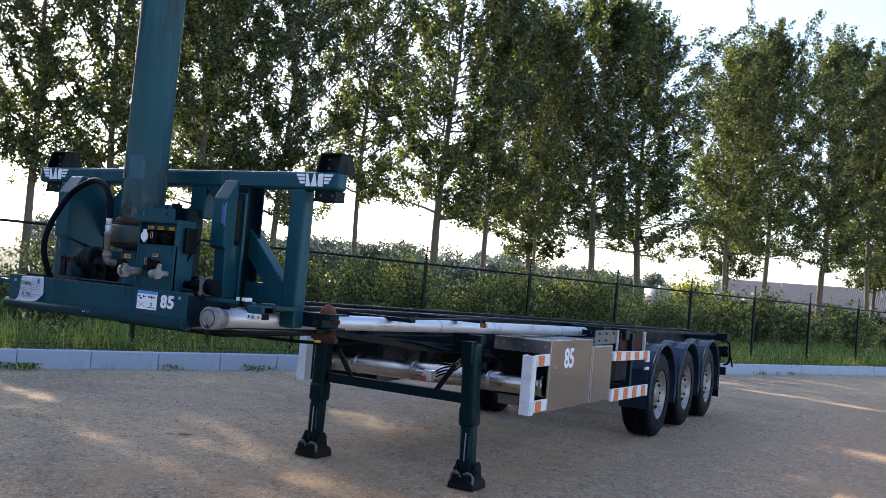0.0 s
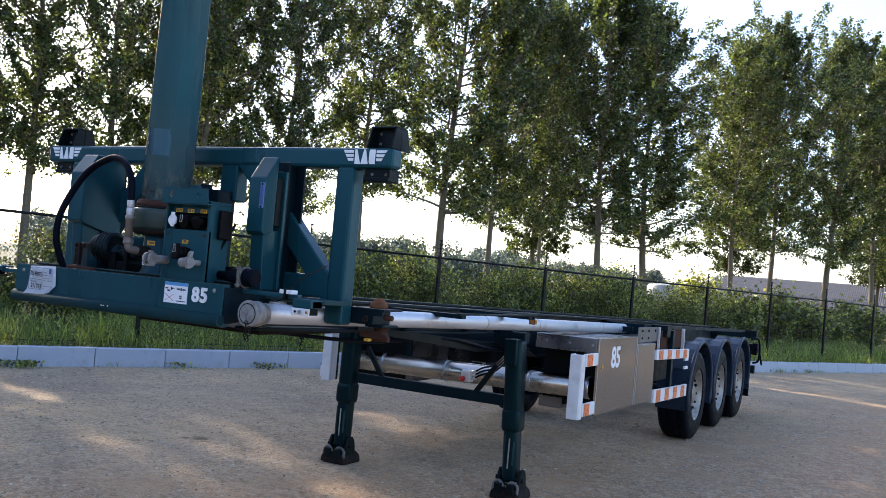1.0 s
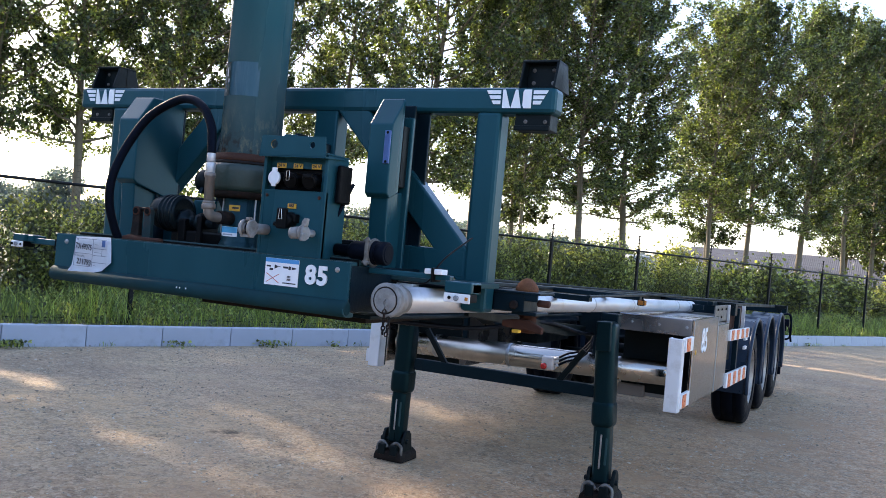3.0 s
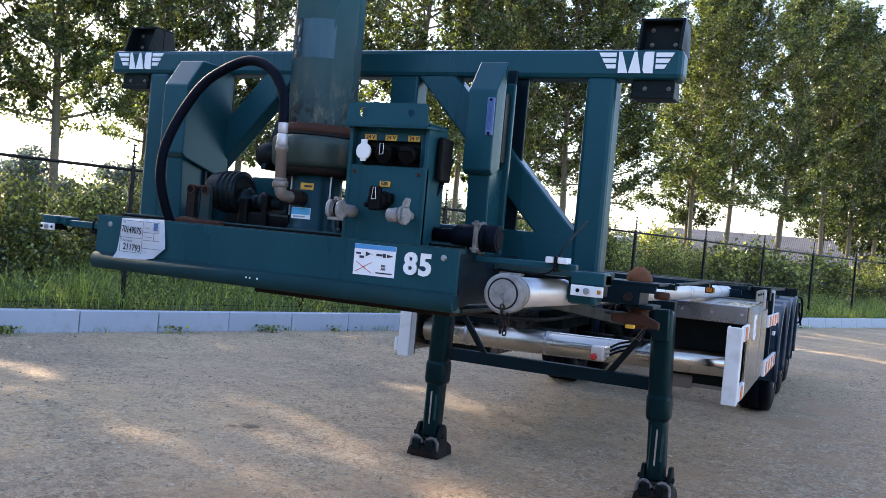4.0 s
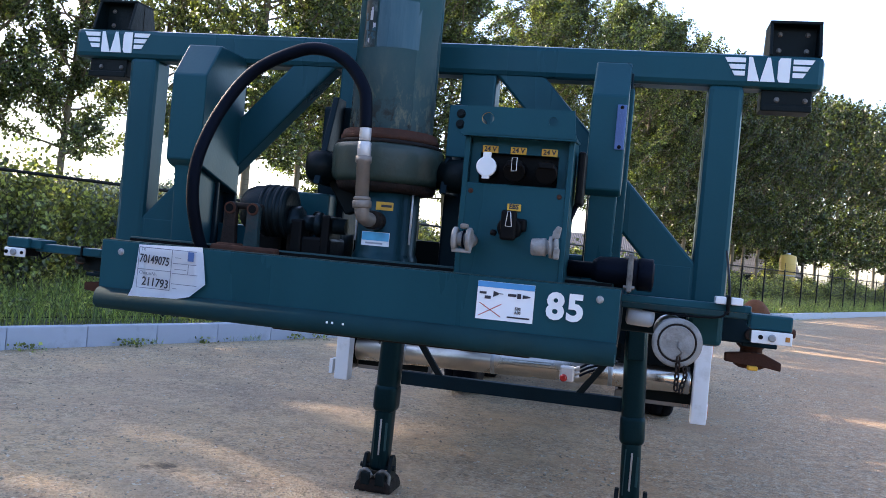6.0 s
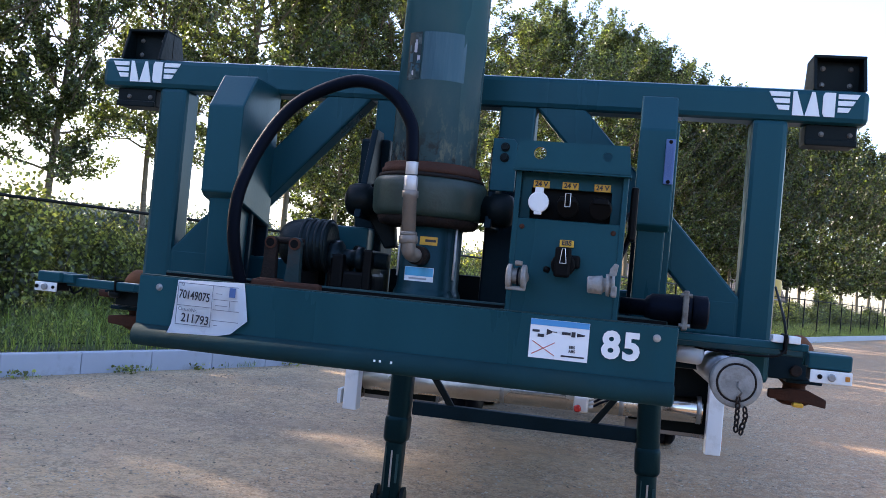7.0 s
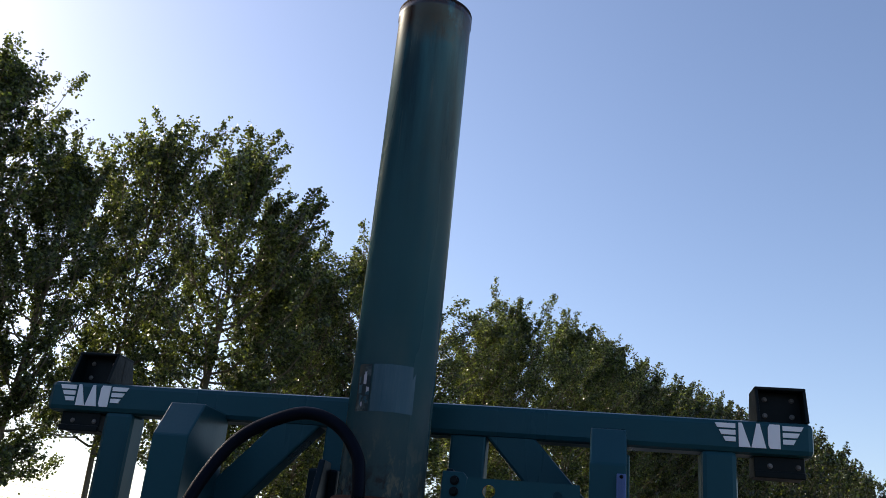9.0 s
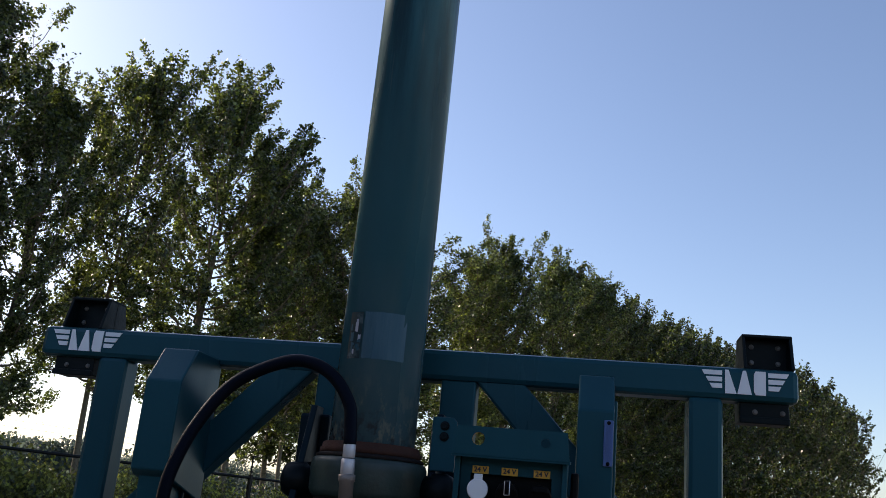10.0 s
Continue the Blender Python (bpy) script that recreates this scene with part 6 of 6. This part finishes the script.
def poplar(seed, height, girth, radius, crown_from, leaves, material, group, leaf=0.15):
    """A poplar: one leaning trunk, rising limbs, and thousands of small leaves in loose clumps along the twigs."""
    rng = np.random.default_rng(seed)
    tree = thing("poplar_tree", "tall poplar with a bare pale trunk and loose dark green crown", "tree", group=group)
    lean = rng.uniform(-0.02, 0.02, 2)
    trunk = []
    for i in range(15):
        z = height * 0.96 * i / 14
        trunk.append(Vector((lean[0] * z + 0.10 * math.sin(z * 0.45 + seed), lean[1] * z + 0.10 * math.sin(z * 0.38 + 2 * seed), z - 0.1)))
    rows = [(trunk, girth, 0.02, 10)]
    twigs, spots = [], []
    count = 62
    for i in range(count):
        u = min(max((i + rng.uniform(-0.4, 0.4)) / count, 0), 0.99)
        z = crown_from + (height * 0.89 - crown_from) * u
        k = z / (height * 0.96) * 14
        j = min(int(k), 13)
        p0 = trunk[j].lerp(trunk[j + 1], k - j)
        shape = (0.72 + 0.55 * math.sin(math.pi * min(1, u / 0.75))) if u < 0.38 else 1.27 * (1 - ((u - 0.38) / 0.66) ** 1.7)
        reach = max(radius * shape * rng.uniform(0.5, 1.15), 0.45)
        a = i * 2.4 + rng.uniform(-0.5, 0.5)
        rise = rng.uniform(0.55, 1.25) * reach * (0.5 + 1.3 * u)
        pts = []
        for q in range(6):
            t = q / 5
            droop = -0.10 * reach * math.sin(math.pi * t) if u > 0.2 else -0.7 * reach * t * t * (0.5 - u)
            pts.append(p0 + Vector((math.cos(a) * reach * t, math.sin(a) * reach * t, rise * t ** 1.3 + droop)) + Vector(rng.normal(0, 0.06, 3)))
        rows.append((pts, 0.03 + 0.045 * (1 - u) * girth / 0.25, 0.01, 5))
        for _ in range(12):
            t = rng.uniform(0.15, 1.0)
            j2 = min(int(t * 5), 4)
            b0 = pts[j2].lerp(pts[j2 + 1], t * 5 - j2)
            way = Vector((math.cos(a) * 0.7, math.sin(a) * 0.7, 0.7 + 1.5 * u)) + Vector(rng.normal(0, 0.55, 3))
            way.z += 0.12
            b1 = b0 + way.normalized() * rng.uniform(0.5, 1.5)
            rows.append(([b0, b0.lerp(b1, 0.5) + Vector(rng.normal(0, 0.05, 3)), b1], 0.012, 0.003, 3))
            twigs.append((b0, b1))
    for q in range(9):
        b0 = trunk[-1] - Vector((0, 0, rng.uniform(0.1, 1.6)))
        twigs.append((b0, b0 + Vector((rng.normal(0, 0.35), rng.normal(0, 0.35), rng.uniform(0.8, 1.7)))))
    per = leaves / len(twigs)
    for b0, b1 in twigs:
        k = int(per * rng.choice([0.15, 0.6, 1.0, 1.5, 2.0]) * 0.95) + 2
        t = rng.beta(1.7, 1.0, size=(k, 1))
        a0, a1 = np.array(b0), np.array(b1)
        spots.append(a0 + (a1 - a0) * t * 1.15 + rng.normal(0, 1, size=(k, 3)) * (0.17 - 0.10 * t))
    v, f = limb_mesh(rows, None)
    raw("trunk", v, f, M["bark"], tree, True)
    quads("crown", leaf_cards(np.concatenate(spots), leaf, rng), material, tree)
    return tree


def shrub(seed, leaves, wide, high, group, leaf=0.058):
    rng = np.random.default_rng(seed)
    bush = thing("shrub", "dense green leafy hedge shrub behind the fence", "shrub", group=group)
    rows, spots = [], []
    for i in range(26):
        a = rng.uniform(0, 2 * math.pi)
        tilt = rng.uniform(0.05, 0.85)
        length = high * rng.uniform(0.75, 1.15)
        p0 = Vector((rng.normal(0, 0.15), rng.normal(0, 0.12), 0))
        p1 = p0 + Vector((math.cos(a) * tilt * wide, math.sin(a) * tilt * wide * 0.75, length * (1 - 0.28 * tilt)))
        mid = p0.lerp(p1, 0.5) + Vector((0, 0, 0.12 * length))
        rows.append(([p0, mid, p1], 0.012, 0.003, 4))
        k = leaves // 26
        t = rng.uniform(0.15, 1.05, size=(k, 1))
        q0, q1, q2 = np.array(p0), np.array(mid), np.array(p1)
        c = (1 - t) ** 2 * q0 + 2 * t * (1 - t) * q1 + t ** 2 * q2
        spots.append(c + rng.normal(0, 0.13, size=(k, 3)))
    v, f = limb_mesh(rows, None)
    raw("branchwork", v, f, M["bark_dark"], bush)
    c = np.concatenate(spots)
    c[:, 2] = np.maximum(c[:, 2], 0.03)
    quads("foliage", leaf_cards(c, leaf, rng), M["leaf_hedge"], bush)
    return bush


def build_trees():
    kinds = [poplar(3, 18.0, 0.16, 2.7, 4.4, 42000, M["leaf_a"], "row of poplars", 0.125),
             poplar(8, 18.6, 0.18, 3.3, 4.3, 60000, M["leaf_a"], "row of poplars", 0.125),
             poplar(14, 17.2, 0.12, 2.7, 4.6, 38000, M["leaf_b"], "row of poplars", 0.125),
             poplar(21, 19.0, 0.17, 3.3, 4.6, 58000, M["leaf_a"], "row of poplars", 0.125),
             poplar(27, 18.5, 0.16, 3.2, 3.7, 34000, M["leaf_c"], "row of poplars", 0.17),
             poplar(33, 18.5, 0.16, 3.2, 2.6, 15000, M["leaf_c"], "row of poplars", 0.25)]
    rnd = random.Random(11)
    # distance along the row, which kind, height share; below -10 unseen, added to block sun
    row = [(-44, 5, 1.0), (-40, 5, 1.05), (-36.5, 5, 1.0), (-33, 5, 1.0), (-29.5, 5, 1.0), (-26, 5, 1.0), (-22.5, 5, 1.02), (-19, 5, 1.0), (-15.5, 5, 1.0), (-11.4, 2, 1.0), (-6.5, 2, .95), (-3.6, 0, .88), (1.6, 0, .84), (3.9, 1, .84), (6.8, 3, .86), (9.8, 1, .77), (13.5, 2, .98), (17.1, 1, .97), (20.0, 0, .91), (23.0, 2, .85), (26.3, 3, .88),
           (30.1, 1, .88), (36.8, 2, .96), (40.9, 3, .97), (47.0, 1, 1.03), (53.0, 3, 1.05), (56.5, 4, 1.05), (61.5, 4, 1.06), (65.0, 2, 1.08),
           (68.5, 4, 1.07), (72.2, 4, 1.09), (75.5, 4, 1.1), (80, 4, 1.12), (86, 5, 1.16), (91, 5, 1.18), (97, 5, 1.22), (103, 5, 1.24), (110, 5, 1.3), (117, 5, 1.34), (125, 5, 1.36), (134, 5, 1.4), (145, 5, 1.4), (158, 5, 1.45), (172, 5, 1.45)]
    # second row, added to break up the sunlight on the yard
    behind = [(-31, 5, 1.0), (-24, 5, 1.0), (-13, 5, 1.0), (-10.4, 2, 1.02), (-6.6, 2, 1.0), (-0.9, 2, .90), (8.4, 0, .88), (26.5, 4, .86), (44.2, 4, .92), (63, 4, 1.0), (70, 5, 1.0), (78, 5, 1.05), (87, 5, 1.1), (96, 5, 1.1)]
    broad = {26.3: 1.15, 30.1: 1.3, 36.8: 1.15, 47.0: 1.2, 17.1: 1.1}
    used = set()
    for s, k, h in row + behind:
        deep = 15 if (s, k, h) in row else 19.5
        p = K(s, deep + rnd.uniform(-0.25, 0.25), VERGE - 0.05)
        m = Matrix.Translation(p) @ pose(0, 0, 0, 0, 0, rnd.uniform(0, 360))
        if k in used:
            t = copy_thing(kinds[k], m)
        else:
            used.add(k)
            t = kinds[k]
            t.matrix_basis = m
        t.scale = (h * rnd.uniform(0.95, 1.08) * broad.get(s, 1.0),) * 2 + (h,)
    hedge = [shrub(31, 6400, 0.75, 1.45, "hedge"), shrub(37, 7000, 0.85, 1.6, "hedge"), shrub(41, 6000, 0.7, 1.3, "hedge"), shrub(47, 6800, 0.9, 1.55, "hedge"),
             shrub(53, 2600, 0.8, 1.45, "hedge", 0.10), shrub(59, 2600, 0.85, 1.5, "hedge", 0.10)]
    used = set()
    s = -14.0
    while s < 88:
        near = s < 25
        k = rnd.randrange(4) if s < 20 else 4 + rnd.randrange(2)
        n = rnd.uniform(2.7, 3.6) if s < 14 else rnd.uniform(3.2, 4.4)
        p = K(s, n, VERGE - 0.05)
        high = rnd.choice((0.85, 1.0, 1.15, 1.3)) * rnd.uniform(0.93, 1.07) * (0.82 if s < 1.2 else 1.05 if s < 2.7 else 1.0 if s < 30 else 0.8)
        m = Matrix.Translation(p) @ pose(0, 0, 0, 0, 0, rnd.uniform(0, 360))
        if k in used:
            t = copy_thing(hedge[k], m)
        else:
            used.add(k)
            t = hedge[k]
            t.matrix_basis = m
        t.scale = (high * (1.0 if near else 1.2),) * 2 + (high,)
        s += rnd.uniform(0.75, 1.05) * (0.75 if near else 1.5)
        if 2.5 < s < 3.3:
            s = 3.45
    # taller bushes between the trunks
    s = 16.0
    while s < 120:
        m = Matrix.Translation(K(s, rnd.uniform(10, 17), VERGE - 0.05)) @ pose(0, 0, 0, 0, 0, rnd.uniform(0, 360))
        t = copy_thing(hedge[4 + rnd.randrange(2)], m)
        big = rnd.choice((1.0, 1.2, 1.5, 1.9))
        t.scale = (big, big, big * rnd.uniform(0.9, 1.3))
        s += rnd.uniform(3.0, 8.0)


build_trees()


def blades(name, label, spots, low, high, wide, material):
    """Grass: loose narrow blades, each leaning its own way."""
    rng = np.random.default_rng(len(spots))
    k = len(spots)
    a = rng.uniform(0, 2 * math.pi, k)
    h = rng.uniform(low, high, k) * rng.uniform(0.5, 1, k)
    h = h * (0.55 + 0.75 * (0.5 + 0.5 * np.sin(spots[:, 0] * 2.3 + 1.7 * np.sin(spots[:, 1] * 1.9))))
    lean = rng.uniform(0.1, 0.95, k) * h
    side = np.stack([-np.sin(a), np.cos(a), np.zeros(k)], 1) * wide
    way = np.stack([np.cos(a) * lean, np.sin(a) * lean, h], 1)
    mid = spots + way * np.array([0.35, 0.35, 0.6])
    ob = quads(name, np.stack([spots - side, mid - side * 0.8, spots + way, mid + side * 0.8], 1), material)
    return tagged(ob, label, "grass", kind="stuff")


def build_grass():
    rng = np.random.default_rng(77)
    def strip(k, s0, s1, n0, n1, z):
        s, n = rng.uniform(s0, s1, k), rng.uniform(n0, n1, k)
        xy = np.array(ORIGIN)[None] + s[:, None] * np.array(ALONG)[None] + n[:, None] * np.array(OUT)[None]
        return np.concatenate([xy, np.full((k, 1), z)], 1)
    blades("verge_grass", "long green and straw grass along the fence", np.concatenate([strip(56000, -14, 30, -0.85, 3.4, VERGE - 0.02), strip(30000, 30, 100, -0.85, 3.4, VERGE - 0.02)]), 0.14, 0.62, 0.008, M["grass"])
    # leafy weeds among the grass
    lumps = []
    for s, n in zip(rng.uniform(-14, 60, 1500), rng.uniform(-0.8, 2.9, 1500)):
        k = int(rng.integers(25, 90))
        c = strip(1, s, s, n, n, VERGE)[0]
        high = rng.uniform(0.15, 0.7)
        o = rng.normal(0, 1, (k, 3)) * np.array([0.16, 0.16, 0])
        o[:, 2] = rng.uniform(0.02, 1, k) * high * np.exp(-(o[:, 0] ** 2 + o[:, 1] ** 2) * 12)
        lumps.append(c + o)
    for s in [-4.4, -4.1, -2.75, -2.5, -2.2, -1.9, 0.15, 1.7] + list(rng.uniform(-12, 30, 14)):
        k = int(rng.integers(20, 70)) * (3 if -5 < s < -1.5 else 1)
        c = strip(1, s, s, KERB_N - 0.08, KERB_N - 0.04, 0.0)[0]
        o = rng.normal(0, 1, (k, 3)) * np.array([0.09, 0.09, 0])
        o[:, 2] = rng.uniform(0.01, 0.09, k)
        q = c + o
        inside = (q[:, 0] - ORIGIN.x) * OUT.x + (q[:, 1] - ORIGIN.y) * OUT.y < KERB_N - 0.01
        lumps.append(q[inside])
    weeds = quads("verge_weeds", leaf_cards(np.concatenate(lumps), 0.045, rng), M["leaf_hedge"])
    tagged(weeds, "leafy green weeds growing among the verge grass", "weeds", kind="stuff")
    tufts = []
    for s in list(rng.uniform(-12, 40, 70)):
        c = strip(1, s, s, KERB_N - 0.06, KERB_N - 0.03, 0.0)[0]
        k = rng.integers(6, 40)
        tufts.append(c + np.concatenate([rng.normal(0, 0.07, (k, 2)), np.zeros((k, 1))], 1))
    for s, w in ((-2.6, 130), (-1.9, 90), (0.1, 40), (-4.2, 120), (1.6, 30)):
        c = strip(1, s, s, KERB_N - 0.07, KERB_N - 0.05, 0.0)[0]
        tufts.append(c + np.concatenate([rng.normal(0, 0.14, (w, 2)), np.zeros((w, 1))], 1))
    blades("kerb_grass", "short grass tufts at the foot of the kerb", np.concatenate(tufts), 0.03, 0.13, 0.004, M["grass"])


build_grass()


def build_gravel():
    rng = np.random.default_rng(9)
    k = 120000
    x, y = rng.uniform(-9, 7, k), 0.5 + 13.5 * rng.random(k) ** 1.2
    # swept into loose drifts, few on the bare earth
    drift = np.sin(1.7 * x + 2.1 * np.sin(0.9 * y)) * np.sin(2.3 * y + 1.4 * np.sin(1.3 * x)) + 0.5 * np.sin(5.1 * x + 3.0 * np.sin(3.7 * y))
    few = np.where(x > 0.3 + 0.25 * y, 0.07, 0.5)
    thin = rng.random(k) < np.clip(few * (0.55 + 0.6 * drift), 0.06, 1.0)
    x, y = x[thin], y[thin]
    keep = ((x - ORIGIN.x) * OUT.x + (y - ORIGIN.y) * OUT.y) < KERB_N - 0.03
    x, y = x[keep], y[keep]
    k = len(x)
    r = 0.0035 + 0.0125 * rng.random(k) ** 3.5
    octa = np.array([[1, 0, 0], [0, 1, 0], [-1, 0, 0], [0, -1, 0], [0, 0, 0.5], [0, 0, -0.5]])
    v = octa[None] * r[:, None, None] * rng.uniform(0.6, 1.4, (k, 6, 1)) + rng.normal(0, 0.28, (k, 6, 3)) * r[:, None, None] * np.array([1, 1, 0.5])
    a = rng.uniform(0, 6.28, k)
    c, s = np.cos(a)[:, None], np.sin(a)[:, None]
    v = np.stack([v[..., 0] * c - v[..., 1] * s, v[..., 0] * s + v[..., 1] * c, v[..., 2]], -1)
    v += np.stack([x, y, r * 0.25 + 0.004], 1)[:, None, :]
    tri = np.array([[0, 1, 4], [1, 2, 4], [2, 3, 4], [3, 0, 4], [1, 0, 5], [2, 1, 5], [3, 2, 5], [0, 3, 5]])
    f = (tri[None] + 6 * np.arange(k)[:, None, None]).reshape(-1, 3)
    ob = raw("gravel", v.reshape(-1, 3).tolist(), f.tolist(), M["stone"])
    tagged(ob, "loose grey gravel stones scattered over the yard", "gravel", kind="stuff")


build_gravel()

# ---- far things: barn, tanks, woods ----
def barn():
    b = thing("barn", "long low farm shed with grey corrugated roof", "barn")
    x0, x1, y0, y1, eave, ridge = -17.0, 17.0, 96.0, 110.0, 2.0, 4.9
    mid = (y0 + y1) / 2
    part("wall", bx(x0 + 0.5, x1 - 0.5, y0 + 0.5, y1 - 0.5, 0.0, eave, 0), M["wall"], b)
    for xx in (x0 + 0.5, x1 - 0.7):
        part("gable", prism([(y0 + 0.5, eave), (y1 - 0.5, eave), (mid, ridge - 0.15)], "x", xx, xx + 0.2, 0), M["wall"], b)
    verts, faces = [], []
    k = 340
    for i in range(k + 1):
        x = x0 + (x1 - x0) * i / k
        dz = 0.03 * (i % 2)
        verts += [(x, y0, eave + dz), (x, mid, ridge + dz), (x, y1, eave + dz), (x, y1, eave - 0.15 + dz), (x, mid, ridge - 0.15 + dz), (x, y0, eave - 0.15 + dz)]
    for i in range(k):
        a = i * 6
        for j in range(6):
            faces.append((a + j, a + (j + 1) % 6, a + 6 + (j + 1) % 6, a + 6 + j))
    faces += [(0, 1, 2, 3, 4, 5), tuple(k * 6 + j for j in (5, 4, 3, 2, 1, 0))]
    raw("roof", verts, faces, M["roof"], b)
    for i in range(5):
        x = x0 + 4 + 6 * i
        part("door", bx(x, x + 2.2, y0 + 0.42, y0 + 0.495, 0.0, 1.8, 0), M["black_paint"], b)


barn()


def tank(s, n, r, h, key, label):
    c = Vector((s, n, VERGE - 0.05))
    t = thing("storage_tank", label, "tank", at=c, group="storage tanks")
    part("tank_body", lathe((0, 0, 0), (0, 0, h), [(0, r), (0.93, r), (0.97, r * 0.92), (1, r * 0.3)], 28), M[key], t)
    part("tank_hoop", lathe((0, 0, h * 0.5), (0, 0, h * 0.5 + 0.1), [(0, r + 0.02), (1, r + 0.02)], 28), M["steel"], t)
    part("tank_hatch", cyl((0, 0, h - 0.05), (0, 0, h + 0.12), r * 0.25, 16), M["steel"], t)


tank(-12.5, 59.4, 1.3, 2.5, "tank_grey", "round grey storage tank behind the hedge")
tank(-9.8, 64.5, 1.1, 2.4, "tank_grey", "round grey storage tank behind the hedge")
tank(12.4, 75.0, 0.66, 3.55, "tank_yellow", "tall yellow tank between the tree trunks")


def far_woods():
    rng = np.random.default_rng(123)
    spots = []
    for i in range(84):
        near = i < 20
        s, n = (rng.uniform(28, 66), rng.uniform(57, 66)) if near else (rng.uniform(-60, 260), rng.uniform(75, 130))
        c = np.array(K(s, n, 0))
        hgt = rng.uniform(3.2, 5.6) if near else rng.uniform(4.0, 7.0) * (1.4 if rng.random() < 0.2 else 1)
        w = rng.uniform(2.5, 4.5)
        for _ in range(11):
            k = 330
            o = c + np.array([rng.normal(0, w * 0.6), rng.normal(0, w * 0.6), hgt * rng.uniform(0.35, 0.85)])
            d = rng.normal(size=(k, 3))
            d /= np.linalg.norm(d, axis=1)[:, None]
            spots.append(o + d * np.array([1.3, 1.3, 1.15]) * w * 0.33 * rng.uniform(0.45, 1.08, (k, 1)))
        k = 400
        spots.append(c + np.stack([rng.normal(0, w, k), rng.normal(0, w, k), rng.uniform(0, hgt * 0.5, k)], 1))
    pts = np.concatenate(spots)
    pts[:, 2] = np.maximum(pts[:, 2], 0.3)
    # the leaves' pale colour stands for haze in the air
    ob = quads("far_woods", leaf_cards(pts, 0.36, rng), M["leaf_hazed"])
    tagged(ob, "distant line of green trees beyond the field, haze in their colour", "woods", kind="stuff")


far_woods()
